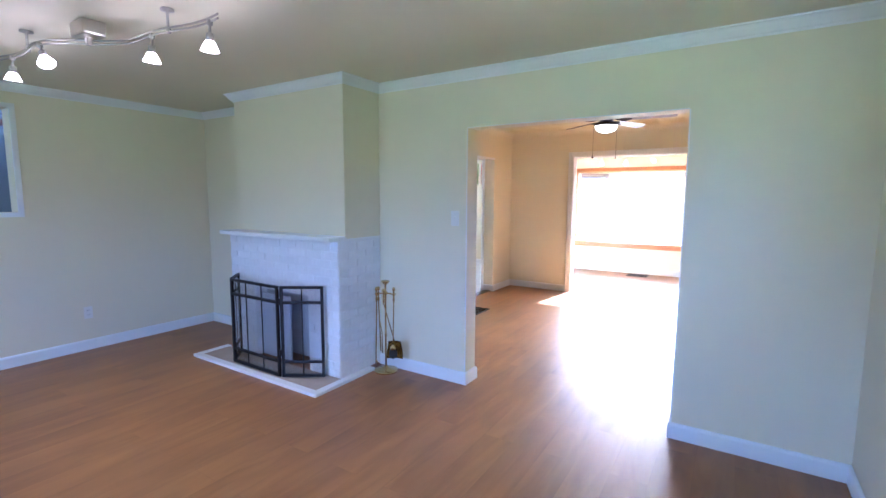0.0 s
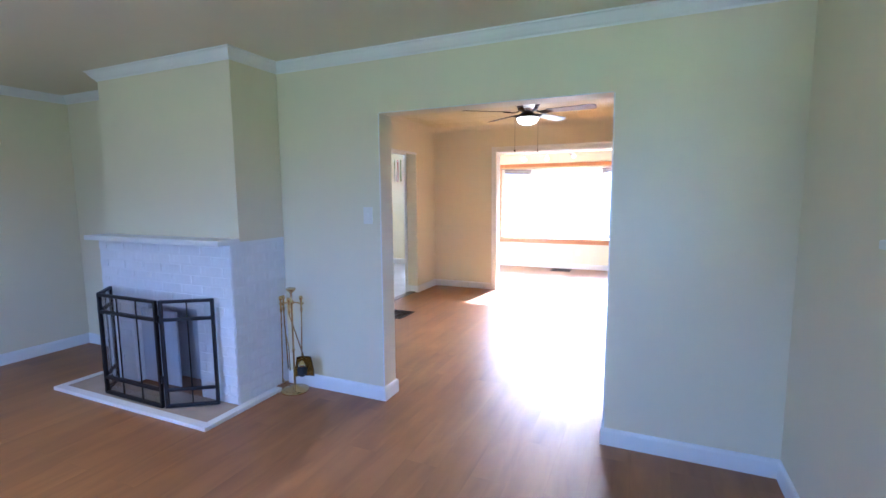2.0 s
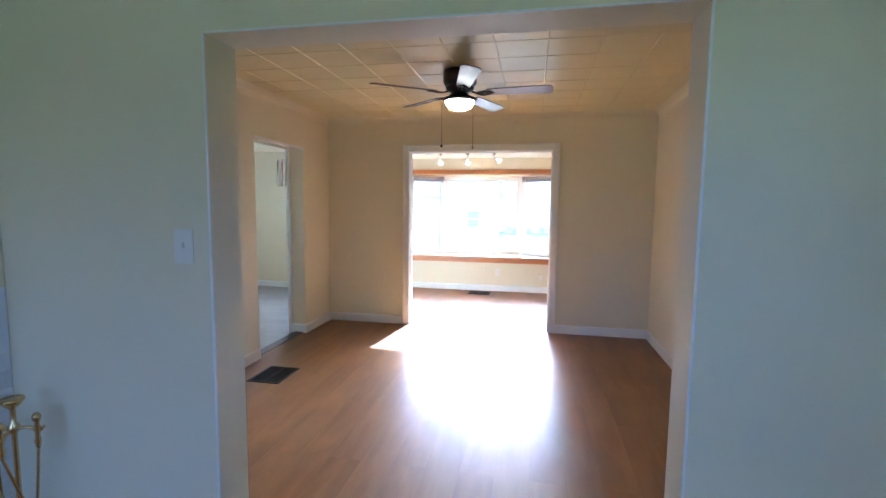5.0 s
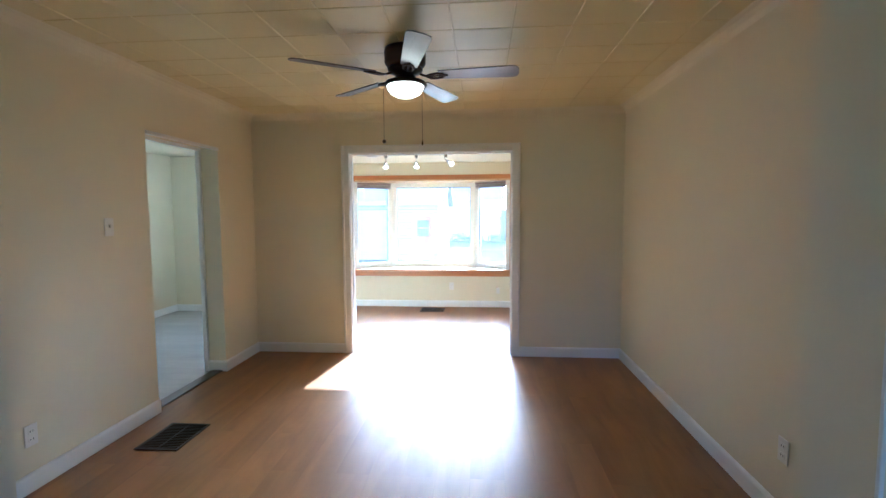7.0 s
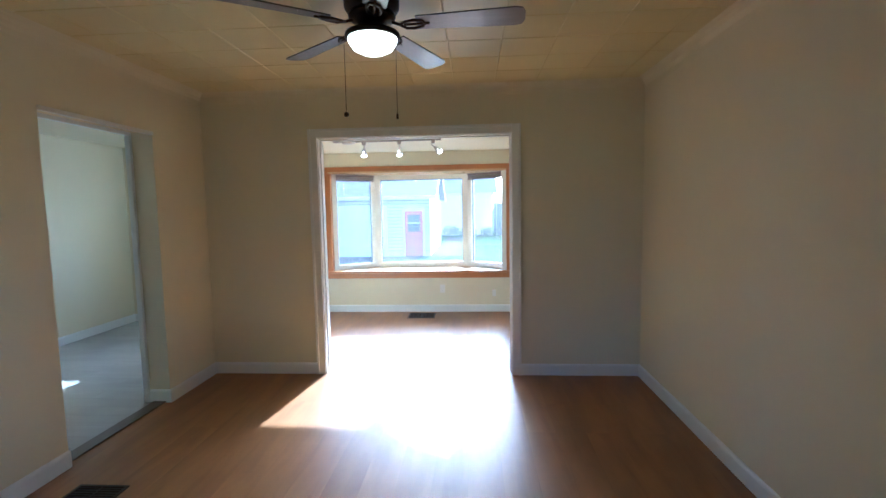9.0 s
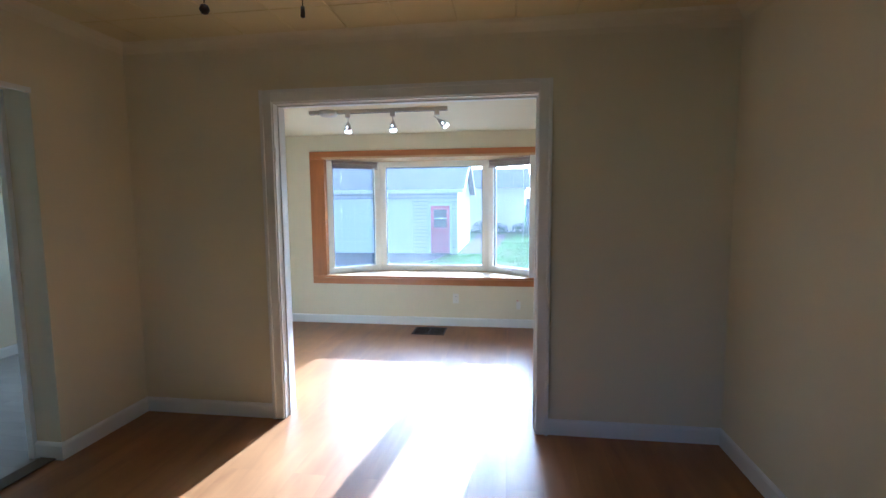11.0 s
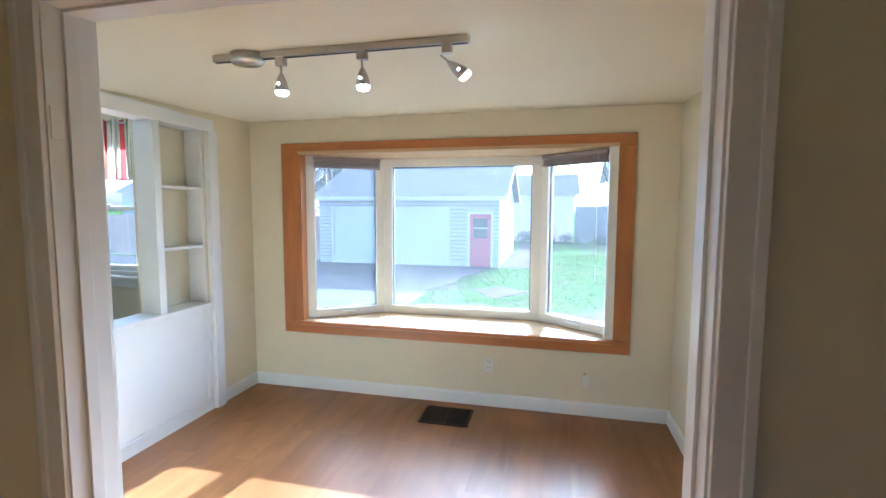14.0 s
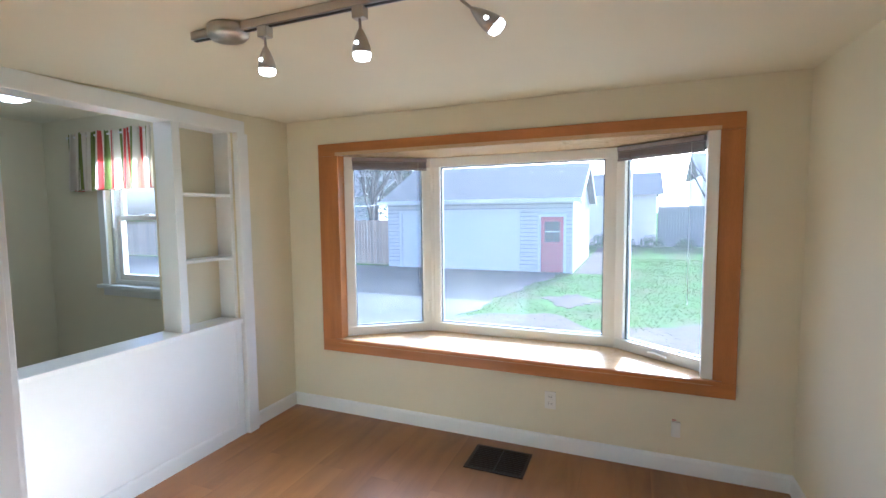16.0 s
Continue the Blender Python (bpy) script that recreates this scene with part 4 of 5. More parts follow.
# ---- ceiling fan ----
cf = thing("ceiling_fan", "dark bronze five-blade ceiling fan with a lit frosted bowl", "ceiling fan", pose(-0.985, 5.28, 0))
part("canopy", lathe([(0, 2.489), (0.125, 2.489), (0.13, 2.47), (0.128, 2.40), (0.112, 2.375), (0, 2.372)], 32), BRONZE, cf)
part("motor_housing", lathe([(0, 2.374), (0.105, 2.374), (0.11, 2.36), (0.10, 2.345), (0.07, 2.335), (0.055, 2.32), (0, 2.32)], 32), BRONZE, cf)
part("light_fitter", lathe([(0, 2.322), (0.06, 2.322), (0.075, 2.30), (0.125, 2.285), (0.13, 2.268), (0.118, 2.262), (0, 2.262)], 32), BRONZE, cf)
part("bowl", lathe([(0.116, 2.264), (0.112, 2.245), (0.092, 2.216), (0.055, 2.198), (0, 2.192)], 32), BOWL, cf, "lit frosted glass bowl")
for k in range(5):
    a = -3 + 72 * k
    bmx = Matrix.Rotation(radians(a), 4, "Z") @ Matrix.Translation((0, 0, 2.325)) @ Matrix.Rotation(radians(-11), 4, "X")
    bm = bmesh.new()
    outline = [(0.21, -0.050), (0.66, -0.068), (0.69, -0.060), (0.704, -0.03), (0.704, 0.03), (0.69, 0.060), (0.66, 0.068), (0.21, 0.050)]
    prism(outline, -0.003, 0.003, bm)
    bmesh.ops.recalc_face_normals(bm, faces=bm.faces)
    for f in bm.faces:
        f.material_index = 0 if f.normal.z < -0.5 else 1
    bl = part("blade", bm, (BLADE, BLADE_TOP), cf, "grey-washed fan blade")
    bl.matrix_local = bmx
    arm = tube([(0.095, 0, 0.008), (0.13, 0.0, -0.006), (0.16, -0.025, -0.01), (0.20, -0.032, -0.008), (0.24, -0.02, -0.007), (0.25, 0, -0.007), (0.24, 0.02, -0.007), (0.20, 0.032, -0.008), (0.16, 0.025, -0.01), (0.13, 0.0, -0.006)], 0.007, 6)
    tube([(0.15, 0, -0.008), (0.27, 0, -0.007)], 0.006, 6, arm)
    am = part("blade_iron", arm, BRONZE, bl)
for x, y, drop in ((0.095, 0.08, 1.935), (-0.15, 0.05, 1.948)):
    ch = part("pull_chain", tube([(x, y, 2.27), (x, y, drop)], 0.0016, 6), BRONZE, cf)
    part("pull_knob", lathe([(0, 0.03), (0.005, 0.028), (0.006, 0.004), (0, 0)] if x > 0 else [(0, 0.026), (0.009, 0.022), (0.013, 0.012), (0.008, 0.002), (0, 0)], 10, Matrix.Translation((x, y, drop - 0.028))), BRONZE, ch)


# ---- small fittings ----
def plate(name, label, m, kind):
    """A wall plate in local x, z, facing -y."""
    root = thing(name, label, "light switch" if kind == "switch" else "outlet", m)
    part("cover_plate", boxes((-0.036, 0.036, -0.006, 0.0, -0.058, 0.058), bevel=0.003), PLASTIC, root)
    if kind == "switch":
        part("toggle", boxes((-0.006, 0.006, -0.018, -0.004, -0.006, 0.014), bevel=0.002), PLASTIC, root)
    else:
        for z in (-0.022, 0.022):
            r = part("receptacle", boxes((-0.017, 0.017, -0.008, -0.005, z - 0.014, z + 0.014), bevel=0.002), PLASTIC, root)
            part("slot", boxes((-0.009, -0.006, -0.0088, -0.0075, z - 0.004, z + 0.006), (0.006, 0.009, -0.0088, -0.0075, z - 0.004, z + 0.006)), SLOT, r)
    return root


FACE_E, FACE_W = Matrix.Rotation(radians(90), 4, "Z"), Matrix.Rotation(radians(-90), 4, "Z")
plate("light_switch", "ivory light switch on the wall beside the opening", pose(-1.54, 2.9995, 1.315), "switch")
plate("light_switch", "ivory light switch beside the kitchen doorway", Matrix.Translation((-2.8995, 5.13, 1.39)) @ FACE_E, "switch")
plate("wall_outlet", "ivory outlet low on the dining room wall", Matrix.Translation((-2.8995, 4.53, 0.30)) @ FACE_E, "outlet")
plate("wall_outlet", "ivory outlet low on the plain dining room wall", Matrix.Translation((0.8895, 4.53, 0.36)) @ FACE_W, "outlet")
plate("wall_outlet", "ivory outlet under the bay window", pose(-0.975, 9.5395, 0.33), "outlet")
plate("wall_outlet", "ivory outlet low on the living room wall", Matrix.Translation((WEST + 0.0005, 1.75, 0.36)) @ FACE_E, "outlet")
jb = thing("phone_jack", "small ivory wall jack with red wire ends under the bay window", "wall jack", pose(-0.247, 9.5395, 0.275))
part("cover_plate", boxes((-0.024, 0.024, -0.022, 0, -0.055, 0.035), bevel=0.004), PLASTIC, jb)
part("wire_end", tube([(-0.014, -0.012, 0.035), (-0.018, -0.02, 0.05), (0.0, -0.022, 0.047)], 0.003, 6), RED, jb, "bare red wire end")


def register(m, w, d, label):
    root = thing("floor_vent", label, "floor vent", m)
    part("duct", boxes((0.012, w - 0.012, 0.012, d - 0.012, 0.0005, 0.002)), DUCT, root, "dark duct under the grille")
    part("frame", boxes((0, w, 0, 0.018, 0.0005, 0.008), (0, w, d - 0.018, d, 0.0005, 0.008), (0, 0.018, 0.018, d - 0.018, 0.0005, 0.008), (w - 0.018, w, 0.018, d - 0.018, 0.0005, 0.008), bevel=0.002), VENT, root)
    nn = int((d - 0.036) / 0.02)
    for i in range(nn):
        y = 0.018 + (d - 0.036) * (i + 0.5) / nn
        part("slat", boxes((0.018, w - 0.018, y - 0.0035, y + 0.0035, 0.002, 0.0065)), VENT, root)
    part("crossbar", boxes((w / 2 - 0.004, w / 2 + 0.004, 0.018, d - 0.018, 0.002, 0.0068)), VENT, root)
    return root


register(pose(-2.675, 4.96, 0.0), 0.28, 0.365, "brown metal floor vent near the kitchen doorway")
register(pose(-1.43, 9.13, 0.0), 0.365, 0.29, "brown metal floor vent below the bay window")

# ---- outdoors ----
G = -0.69
structure("ground", boxes((-400, 400, -400, 600, G - 0.5, G)), GRASS, "green lawn reaching to the horizon", "ground")
structure("driveway_pavement", prism([(-30, 11.2), (-4.05, 11.2)] + [(-4.05 + 1.3 * u ** 2.2 + 0.10 * math.sin(31 * u) + 0.06 * math.sin(77 * u), 11.2 + 12.48 * u) for u in (i / 40 for i in range(1, 41))] + [(-30, 23.68)], G - 0.05, G + 0.012), ASPHALT, "worn grey asphalt driveway before the garage", "driveway")
structure("ground_bare_path", prism([(-4.0, 10.6), (9, 10.4)] + [(9 - 13 * i / 60, 16.2 + 0.5 * math.sin(1.9 * (9 - 13 * i / 60)) + 0.2 * math.sin(0.9 * i)) for i in range(61)], G - 0.05, G + 0.008), DIRT, "bare trodden soil beside the house", "ground")
structure("ground_bare_patch", prism([(-1.9 + 0.62 * math.cos(a) * (1 + 0.25 * math.sin(3 * a) + 0.15 * math.sin(11 * a)), 18.4 + 0.75 * math.sin(a) * (1 + 0.25 * math.cos(4 * a) + 0.15 * math.cos(13 * a))) for a in (2 * math.pi * i / 54 for i in range(54))], G - 0.05, G + 0.010), DIRT, "bare patch in the lawn", "ground")
structure("ground_side_path", prism([(-2.4, 23.7), (-0.9, 23.7), (-0.4, 36), (-2.4, 36)], G - 0.05, G + 0.009), DIRT, "grey path beside the garage", "ground")
structure("wall_foundation", boxes((-5.32, 1.05, -2.75, 9.0, G - 0.1, -0.30), (-3.15, 0.48, 9.0, 9.54, G - 0.1, -0.30)), CONCRETE, "concrete house foundation", "foundation")

# lawn tufts
rnd = random.Random(4)
vs, fs_ = [], []
for i in range(26000):
    x, y = rnd.uniform(-4.2, 6.0), rnd.uniform(12.8, 30)
    bare = math.hypot(x + 1.9, (y - 18.4) * 0.9) < 0.85 or y < 16.3 + 0.5 * math.sin(1.9 * x) + 0.25 * math.sin(5.3 * x)
    if x < -4.0 + 1.3 * ((y - 11.2) / 12.48) ** 2.2 or (bare and rnd.random() < 0.75) or (y > 23.4 and x < -0.7):
        continue
    lush = 0.5 + 0.5 * math.sin(1.7 * x + 0.8 * y) * math.sin(1.1 * y - 0.6 * x)
    for k in range(4):
        a, h = rnd.uniform(0, 6.28), rnd.uniform(0.010, 0.024) + 0.030 * lush * rnd.random()
        dx, dy = 0.007 * math.cos(a), 0.007 * math.sin(a)
        lx, ly = rnd.uniform(-0.045, 0.045), rnd.uniform(-0.045, 0.045)
        b = len(vs)
        vs += [(x - dx, y - dy, G), (x + dx, y + dy, G), (x + lx, y + ly, G + h)]
        fs_.append((b, b + 1, b + 2))
me = bpy.data.meshes.new("grass_tufts")
me.from_pydata(vs, [], fs_)
me.materials.append(BLADES)
tagged(new("grass_tufts", me), "short green lawn grass", "grass", "", "stuff")


def siding(bm, x0, x1, z0, z1, y, holes=(), step=0.15):
    """Lapped boards on a wall that faces -y."""
    z = z0
    while z < z1 - 0.01:
        top = min(z + step, z1)
        spans = [(x0, x1)]
        for a, b, c, d in holes:
            if c < top - 0.02 and d > z + 0.02:
                spans = [s for p, q in spans for s in ((p, min(q, a)), (max(p, b), q)) if s[1] - s[0] > 0.01]
        for p, q in spans:
            v = [bm.verts.new(c) for c in ((p, y - 0.04, z), (q, y - 0.04, z), (q, y - 0.006, top), (p, y - 0.006, top), (p, y, z), (q, y, z))]
            bm.faces.new((v[0], v[1], v[2], v[3]))
            bm.faces.new((v[4], v[5], v[1], v[0]))
        z = top


gar = thing("detached_garage", "pale sided garage with grey roof and red side door", "garage")
GX0, GX1, GY, GD, EV, RZ = -10.0, -2.48, 23.70, 6.6, 2.05, 3.55
DX0, DX1, DZ = -9.35, -4.50, 1.55
RX0, RX1, RZ1 = -3.62, -2.80, 1.36
bm = boxes((GX0, DX0, GY, GY + 0.15, G, EV), (DX1, RX0, GY, GY + 0.15, G, EV), (RX1, GX1, GY, GY + 0.15, G, EV), (DX0, DX1, GY, GY + 0.15, DZ, EV), (RX0, RX1, GY, GY + 0.15, RZ1, EV), (GX0, GX0 + 0.15, GY + 0.15, GY + GD, G, EV), (GX1 - 0.15, GX1, GY + 0.15, GY + GD, G, EV), (GX0, GX1, GY + GD, GY + GD + 0.15, G, EV))
for x in (GX0, GX1 - 0.12):
    a = [bm.verts.new((x, y, z)) for y, z in ((GY, EV), (GY + GD, EV), (GY + GD / 2, RZ))]
    b = [bm.verts.new((x + 0.12, y, z)) for y, z in ((GY, EV), (GY + GD, EV), (GY + GD / 2, RZ))]
    bm.faces.new(a)
    bm.faces.new(b)
    for i in range(3):
        bm.faces.new((a[i], a[(i + 1) % 3], b[(i + 1) % 3], b[i]))
part("wall", bm, SIDING, gar)
bm = bmesh.new()
siding(bm, GX0, GX1, G + 0.12, EV, GY, ((DX0 - 0.1, DX1 + 0.1, G, DZ + 0.1), (RX0 - 0.1, RX1 + 0.1, G, RZ1 + 0.1)))
part("siding_boards", bm, SIDING, gar, "pale grey lapped siding boards")
# darker grey strips stand in for the shadow line under each siding board
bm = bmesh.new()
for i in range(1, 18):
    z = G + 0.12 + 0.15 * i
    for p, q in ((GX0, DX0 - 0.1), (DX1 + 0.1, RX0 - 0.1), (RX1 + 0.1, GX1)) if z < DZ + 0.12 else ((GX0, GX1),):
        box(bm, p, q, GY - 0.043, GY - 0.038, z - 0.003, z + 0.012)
part("lap_shadow_lines", bm, mat("lap_shadow_grey", (0.26, 0.24, 0.24), 0.8, vary=0.2, scale=2), gar, "grey strips painted as shadow lines under the boards")
slope = math.atan2(RZ - EV, GD / 2)
rl = math.hypot(RZ - EV, GD / 2) + 0.35
for sgn, y0 in ((1, GY - 0.32), (-1, GY + GD + 0.32)):
    rm = Matrix.Translation((0, y0, EV - 0.32 * math.tan(slope) + 0.05)) @ Matrix.Rotation(slope * sgn, 4, "X")
    bm = bmesh.new()
    ylo, yhi = (0, rl) if sgn > 0 else (-rl, 0)
    box(bm, GX0 - 0.3, GX1 + 0.3, ylo, yhi, -0.05, 0.0)
    rf = part("roof", bm, SHINGLE, gar, "grey shingle roof slope")
    rf.matrix_local = rm
    if sgn > 0:
        bm = bmesh.new()
        for r in range(int(rl / 0.15)):
            xx = GX0 - 0.3 - (0.15 if r % 2 else 0)
            while xx < GX1 + 0.3:
                xe = min(xx + 0.3, GX1 + 0.3)
                xs_ = max(xx, GX0 - 0.3)
                v = [bm.verts.new(c) for c in ((xs_ + 0.004, r * 0.15, 0.014), (xe - 0.004, r * 0.15, 0.014), (xe - 0.004, r * 0.15 + 0.15, 0.003), (xs_ + 0.004, r * 0.15 + 0.15, 0.003))]
                bm.faces.new(v)
                xx += 0.3
        sh = part("shingles", bm, SHINGLE, rf)
        tagged(sh, kind="stuff")
part("fascia", boxes((GX0 - 0.3, GX1 + 0.3, GY - 0.36, GY - 0.325, EV - 0.16, EV - 0.02)), DOORWHITE, gar, "white gutter board")
part("soffit", boxes((GX0 - 0.3, GX1 + 0.3, GY - 0.325, GY, EV - 0.05, EV - 0.02)), DOORWHITE, gar)
for y0, z0, y1, z1 in ((GY - 0.32, EV - 0.15, GY + GD / 2, RZ), (GY + GD / 2, RZ, GY + GD + 0.32, EV - 0.15)):
    m = Matrix.Translation((GX1 + 0.3, y0, z0)) @ Matrix.Rotation(math.atan2(z1 - z0, y1 - y0), 4, "X")
    bb = part("barge_board", boxes((0, 0.03, 0, math.hypot(y1 - y0, z1 - z0), -0.12, 0.04)), DOORWHITE, gar)
    bb.matrix_local = m
gdn = part("overhead_door", boxes((DX0, DX1, GY + 0.05, GY + 0.09, G, DZ)), DOORWHITE, gar, "wide white panelled overhead door")
for r in range(4):
    for c in range(8):
        pw, ph = (DX1 - DX0) / 8, (DZ - G) / 4
        part("door_panel", boxes((DX0 + c * pw + 0.07, DX0 + (c + 1) * pw - 0.07, GY + 0.036, GY + 0.05, G + r * ph + 0.07, G + (r + 1) * ph - 0.06), bevel=0.006), DOORWHITE, gdn)
part("door_casing", boxes((DX0 - 0.1, DX0, GY - 0.03, GY, G, DZ + 0.1), (DX1, DX1 + 0.1, GY - 0.03, GY, G, DZ + 0.1), (DX0, DX1, GY - 0.03, GY, DZ, DZ + 0.1)), DOORWHITE, gar)
rd = part("side_door", boxes((RX0, RX1, GY + 0.03, GY + 0.07, G + 0.02, G + 1.12), (RX0, RX0 + 0.13, GY + 0.03, GY + 0.07, G + 1.12, RZ1), (RX1 - 0.13, RX1, GY + 0.03, GY + 0.07, G + 1.12, RZ1), (RX0 + 0.13, RX1 - 0.13, GY + 0.03, GY + 0.07, RZ1 - 0.17, RZ1)), RED, gar, "faded red half-glazed door")
for zz in (0, 1):
    za = G + 1.12 + zz * 0.39
    part("pane", boxes((RX0 + 0.13, RX1 - 0.13, GY + 0.045, GY + 0.055, za + 0.02 * zz, za + 0.37)), DARKGLASS, rd)
part("glazing_bar", boxes((RX0 + 0.13, RX1 - 0.13, GY + 0.035, GY + 0.065, G + 1.49, G + 1.53)), DOORWHITE, rd)
part("door_knob", lathe([(0, 0), (0.012, 0.0), (0.012, 0.03), (0.028, 0.045), (0.02, 0.065), (0, 0.07)], 12, Matrix.Translation((RX0 + 0.07, GY + 0.03, G + 1.0)) @ Matrix.Rotation(radians(90), 4, "X")), BRASS, rd)
part("door_casing", boxes((RX0 - 0.09, RX0, GY - 0.03, GY, G, RZ1 + 0.09), (RX1, RX1 + 0.09, GY - 0.03, GY, G, RZ1 + 0.09), (RX0, RX1, GY - 0.03, GY, RZ1, RZ1 + 0.09)), DOORWHITE, gar)
part("corner_board", boxes((GX1 - 0.02, GX1 + 0.02, GY - 0.03, GY + 0.09, G, EV - 0.05)), DOORWHITE, gar)


def fence(name, label, x0, x1, y, h, material, step=0.15):
    root = thing(name, label, "fence")
    part("rail", boxes((x0, x1, y + 0.02, y + 0.06, G + 0.35, G + 0.44), (x0, x1, y + 0.02, y + 0.06, G + h - 0.4, G + h - 0.31)), material, root)
    me_ = None
    x, places = x0, []
    while x < x1:
        places.append(Matrix.Translation((x, y, G)) @ Matrix.Diagonal((1, 1, rnd.uniform(0.985, 1.0), 1)))
        x += step
    bmf = boxes((0.003, step - 0.004, 0, 0.02, 0.03, h))
    first = mesh_ob("board", bmf, material)
    first.parent = root
    first.matrix_local = places[0]
    pieces("board", root, first.data, places[1:])
    return root


fence("wooden_fence", "weathered brown board fence beside the garage", -28, -10.05, 24.2, 1.95, FENCE)
fence("grey_board_fence", "tall grey board fence at the end of the yard", 0.95, 9.5, 38.0, 2.5, FENCE_GREY)


def house(name, label, x0, x1, y0, y1, eave, ridge, windows):
    root = thing(name, label, "house")
    bm = boxes((x0, x1, y0, y1, G, eave))
    part("wall", bm, SIDING, root)
    bm = bmesh.new()
    siding(bm, x0, x1, G + 0.2, eave, y0, step=0.2)
    part("siding_boards", bm, SIDING, root)
    bm = bmesh.new()
    ym = (y0 + y1) / 2
    q = [(y0 - 0.4, eave - 0.05), (ym, ridge), (y1 + 0.4, eave - 0.05), (ym, ridge - 0.25)]
    a = [bm.verts.new((x0 - 0.4, y, z)) for y, z in q]
    b = [bm.verts.new((x1 + 0.4, y, z)) for y, z in q]
    for i in range(4):
        bm.faces.new((a[i], a[(i + 1) % 4], b[(i + 1) % 4], b[i]))
    bm.faces.new((a[0], a[1], a[2], a[3]))
    bm.faces.new((b[3], b[2], b[1], b[0]))
    part("roof", bm, SHINGLE, root, "grey shingle roof")
    for wx, wz, ww, wh in windows:
        fr = part("window", boxes((wx - 0.08, wx + ww + 0.08, y0 - 0.06, y0 - 0.02, wz - 0.08, wz), (wx - 0.08, wx + ww + 0.08, y0 - 0.06, y0 - 0.02, wz + wh, wz + wh + 0.08), (wx - 0.08, wx, y0 - 0.06, y0 - 0.02, wz, wz + wh), (wx + ww, wx + ww + 0.08, y0 - 0.06, y0 - 0.02, wz, wz + wh), (wx, wx + ww, y0 - 0.05, y0 - 0.02, wz + wh / 2 - 0.03, wz + wh / 2 + 0.03)), DOORWHITE, root)
        part("pane", boxes((wx, wx + ww, y0 - 0.035, y0 - 0.025, wz, wz + wh)), DARKGLASS, fr)
    return root


house("neighbour_outbuilding", "white sided outbuilding across the yard", -4.6, 0.9, 39.0, 45.0, 2.6, 4.2, ())
house("neighbour_house", "pale neighbouring house with a grey roof beyond the fence", -36, -19, 38, 48, 2.9, 5.6, ((-33, 0.6, 1.2, 1.4), (-29.5, 0.6, 1.2, 1.4), (-25, 0.6, 2.0, 1.4)))
house("far_house", "pale two-storey house beyond the grey fence", 5.0, 16, 52, 62, 4.6, 7.0, ((6.5, 2.4, 1.1, 1.4), (9.5, 2.4, 1.1, 1.4)))


def bare_tree(label, x, y, height, seed, radius=0.16, green=False):
    r = random.Random(seed)
    root = thing("tree", label, "tree", pose(x, y, G))
    bm = bmesh.new()

    def limb(p, d, length, rad, level):
        pts, q = [p], p
        for i in range(5):
            d = (d + Vector((r.uniform(-0.12, 0.12), r.uniform(-0.12, 0.12), 0.05))).normalized()
            q = q + d * length / 5
            pts.append(q)
        tube(pts, rad, 7 if level < 2 else 4, bm, taper=0.35)
        if level < 3:
            for i in range(5 if level == 0 else 4):
                at = pts[r.randint(2, 5)]
                nd = (d + Vector((r.uniform(-1, 1), r.uniform(-1, 1), r.uniform(-0.1, 0.6)))).normalized()
                limb(at, nd, length * r.uniform(0.4, 0.62), rad * 0.42, level + 1)

    limb(Vector((0, 0, -0.05)), Vector((0, 0, 1)), height * 0.62, radius, 0)
    part("trunk", bm, BARK, root, "dark bare trunk and limbs")
    if green:
        vv, ff = [], []
        for i in range(2600):
            t = r.uniform(0.15, 1)
            rad = (1 - t) * height * 0.22 + 0.15
            a, q = r.uniform(0, 6.28), rad * math.sqrt(r.uniform(0.05, 1)) * r.uniform(0.6, 1.15)
            c = Vector((q * math.cos(a), q * math.sin(a), t * height * 1.02 - 0.25 * q))
            u = Vector((math.cos(a), math.sin(a), r.uniform(-0.8, -0.1))) * r.uniform(0.15, 0.34)
            w = Vector((-math.sin(a), math.cos(a), r.uniform(-0.3, 0.3))) * r.uniform(0.04, 0.09)
            b = len(vv)
            vv += [tuple(c - w), tuple(c + w), tuple(c + u)]
            ff.append((b, b + 1, b + 2))
        mm = bpy.data.meshes.new("crown")
        mm.from_pydata(vv, [], ff)
        mm.materials.append(EVERGREEN)
        cr = new("crown", mm)
        cr.parent = root
        tagged(cr, "dark evergreen needle crown")
    return root


for i, (x, y, h) in enumerate(((-13.2, 27.5, 8), (-12.2, 29.5, 9), (-14.6, 30.5, 9.5), (-16.5, 28.5, 8), (-11.4, 33, 9), (-19.5, 31, 9), (4.2, 41.5, 9))):
    bare_tree("bare dark tree rising behind the fence" if x < 0 else "bare tree beyond the grey fence", x, y, h, 11 + i, 0.2)
bare_tree("dark evergreen tree behind the garage fence", -13.6, 33.5, 9.5, 40, 0.2, True)
bare_tree("dark evergreen tree behind the garage fence", -17.5, 35.5, 10.5, 41, 0.2, True)


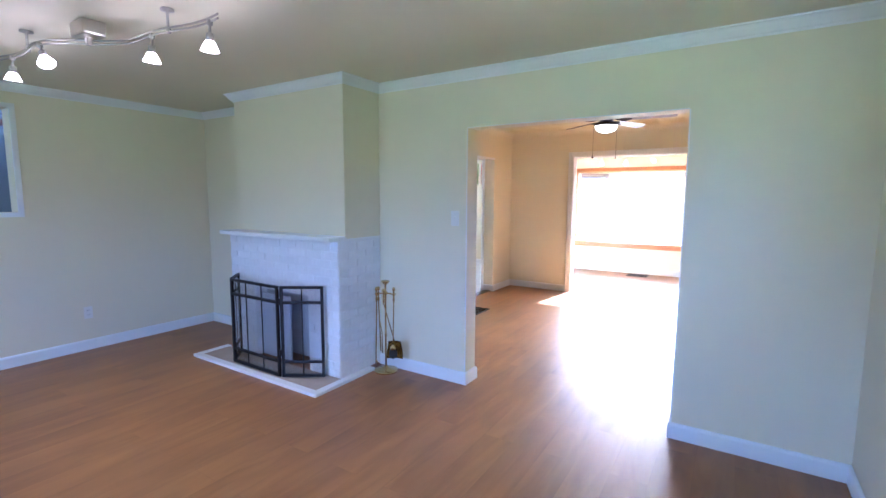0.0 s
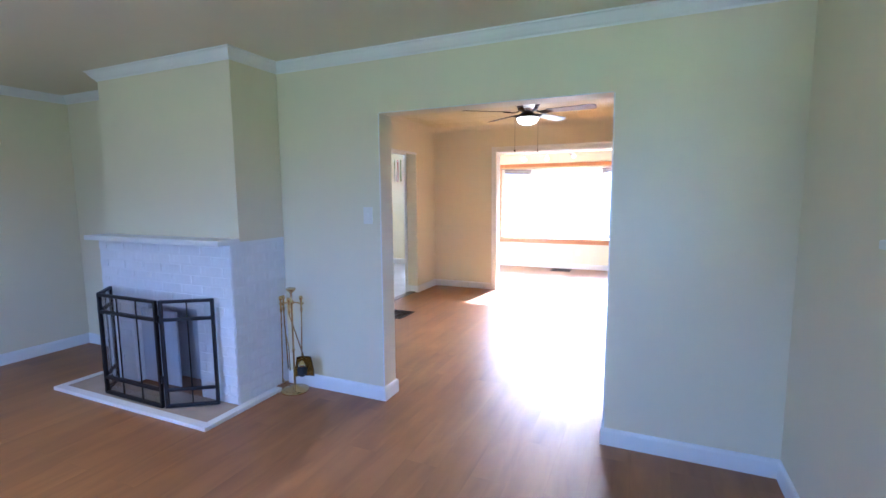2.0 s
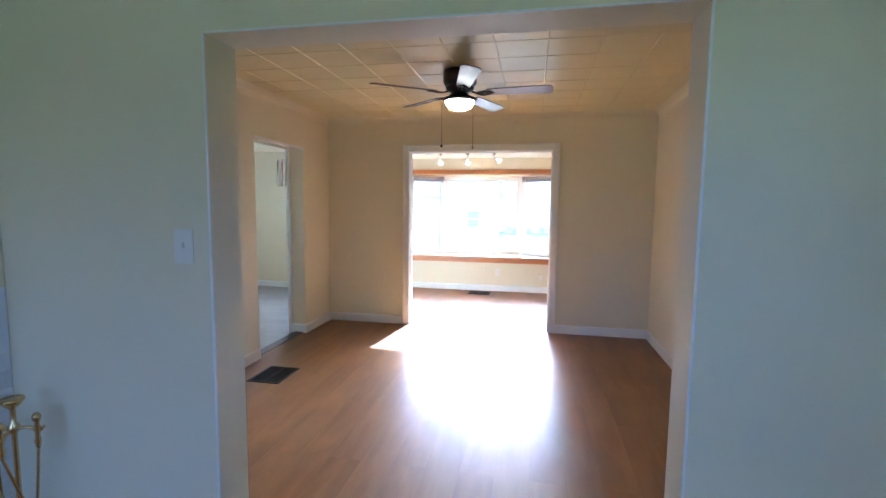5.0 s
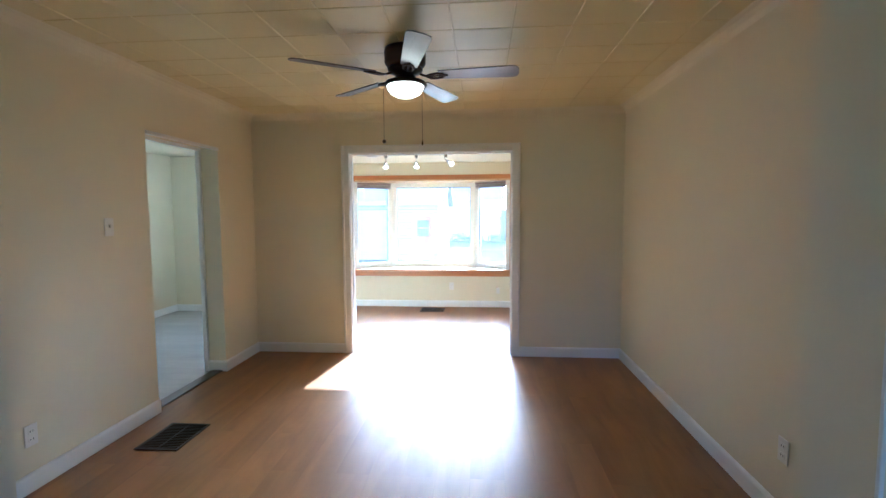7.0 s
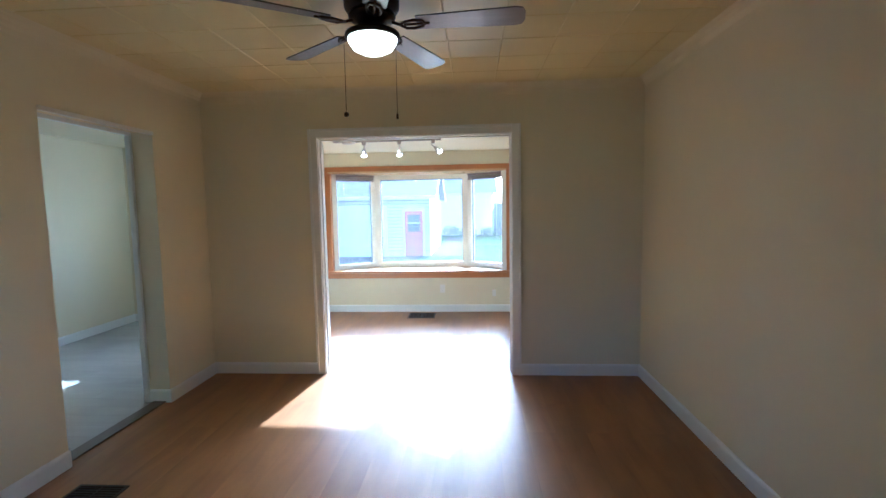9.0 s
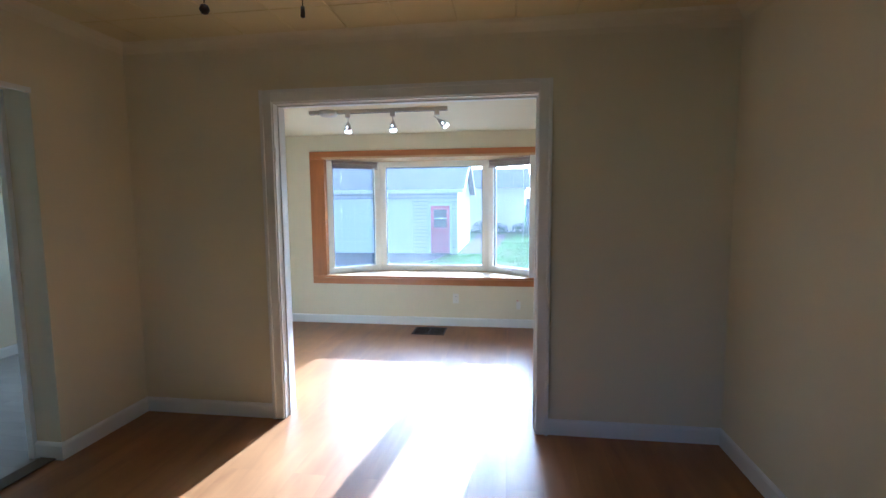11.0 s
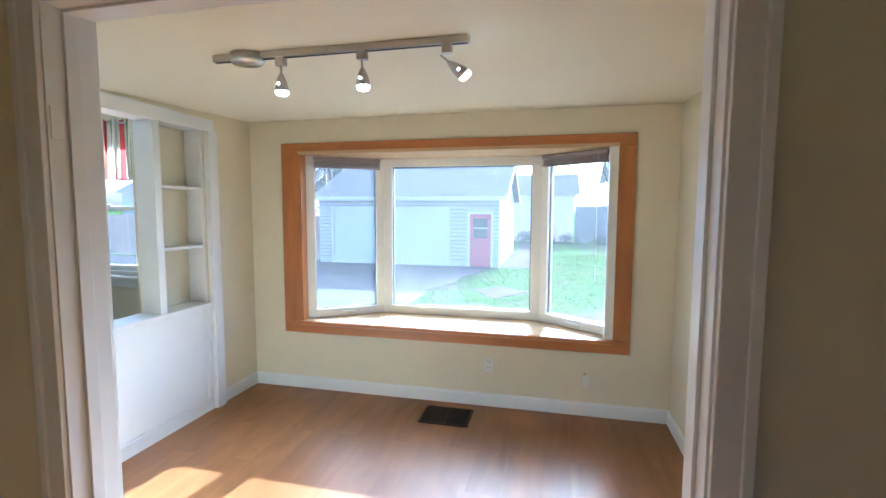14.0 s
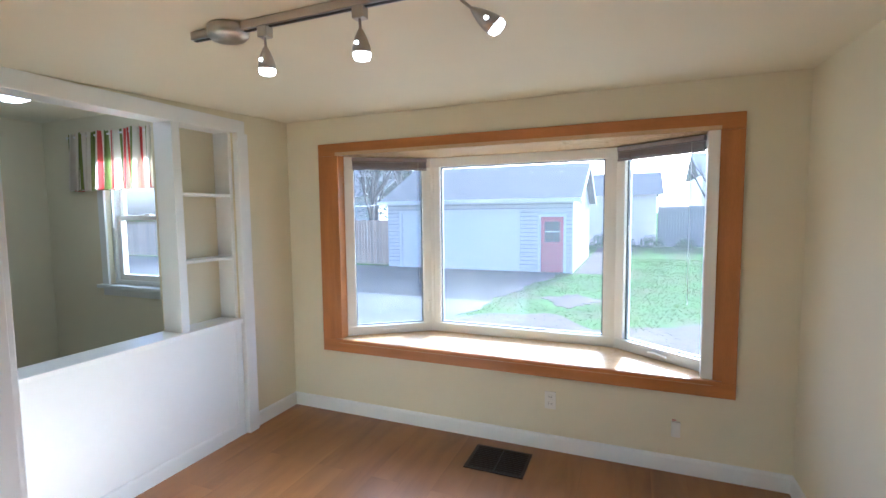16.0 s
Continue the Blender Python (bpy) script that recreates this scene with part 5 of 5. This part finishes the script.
def shrub(x, y, s, seed):
    r = random.Random(seed)
    vv, ff = [], []
    for i in range(900):
        d = Vector((r.gauss(0, 1), r.gauss(0, 1), abs(r.gauss(0, 1)))).normalized() * s * r.uniform(0.45, 1.1)
        u = Vector((r.uniform(-1, 1), r.uniform(-1, 1), r.uniform(-1, 1))) * 0.07
        w = u.orthogonal().normalized() * 0.035
        b = len(vv)
        vv += [tuple(d - w), tuple(d + w), tuple(d + u)]
        ff.append((b, b + 1, b + 2))
    mm = bpy.data.meshes.new("shrub")
    mm.from_pydata(vv, [], ff)
    mm.materials.append(LEAF)
    ob = new("shrub", mm)
    ob.location = (x, y, G)
    return tagged(ob, "low dark shrub beside the outbuilding", "shrub")


for i, (x, y, s) in enumerate(((-2.2, 37.4, 0.8), (-1.0, 37.6, 0.7), (0.6, 37.3, 0.75), (2.4, 36.8, 0.6))):
    shrub(x, y, s, 60 + i)

wire = thing("overhead_wire", "thin overhead wire crossing to the garage", "cable")
part("wire", tube([(-9.9 + 4.8 * u, 23.345 - 14.2 * u, 1.98 + 0.45 * u - 1.6 * u * (1 - u)) for u in (i / 24 for i in range(25))], 0.012, 5), SLOT, wire)
ball = thing("lawn_ball", "small white ball lying on the bare soil", "ball", pose(-1.35, 13.3, G + 0.06))
part("shell", lathe([(0.09 * math.sin(radians(a)), -0.09 * math.cos(radians(a)) + 0.03) for a in range(0, 181, 15)], 16), DOORWHITE, ball)

# ---- bricks of the fireplace, last ----
bmf = bmesh.new()
box(bmf, 0, 1, 0, 0.02, 0, 0.058)
for v in bmf.verts:
    if v.co.y < 0.01:
        v.co.x = 0.5 + (v.co.x - 0.5) * 0.975
        v.co.z = 0.029 + (v.co.z - 0.029) * 0.90
tmp = mesh_ob("brick", bmf, BRICK)
bdata = tmp.data
tmp.parent = bk
course, blen = 0.0685, 0.205
front, sidep = [], []
rb = random.Random(9)
nrow = 16
for r in range(nrow):
    z = 0.027 + r * course
    x = BL - (blen / 2 if r % 2 else 0.0)
    while x < FR - 0.02:
        a, b = max(x, BL) + 0.004, min(x + blen, FR) - 0.004
        spans = [(a, b)]
        if z < OZ - 0.01:
            spans = [s for s in ((a, min(b, OX0 - 0.002)), (max(a, OX1 + 0.002), b)) if s[1] - s[0] > 0.02]
        for s0, s1 in spans:
            if s1 - s0 > 0.02:
                front.append(Matrix.Translation((s0, BF - rb.uniform(0.0, 0.004), z + rb.uniform(-0.001, 0.001))) @ Matrix.Diagonal((s1 - s0, 1, 1, 1)))
        x += blen
    y = BF - (0.0 if r % 2 else blen / 2)
    while y < 2.99:
        a, b = max(y, BF + 0.004) + 0.004, min(y + blen, 2.998) - 0.004
        if b - a > 0.02:
            sidep.append(Matrix.Translation((FR + rb.uniform(0.0, 0.003), a, z)) @ Matrix.Rotation(radians(90), 4, "Z") @ Matrix.Diagonal((b - a, 1, 1, 1)))
        y += blen
tmp.matrix_local = front[0]
pieces("brick", bk, bdata, front[1:] + sidep)
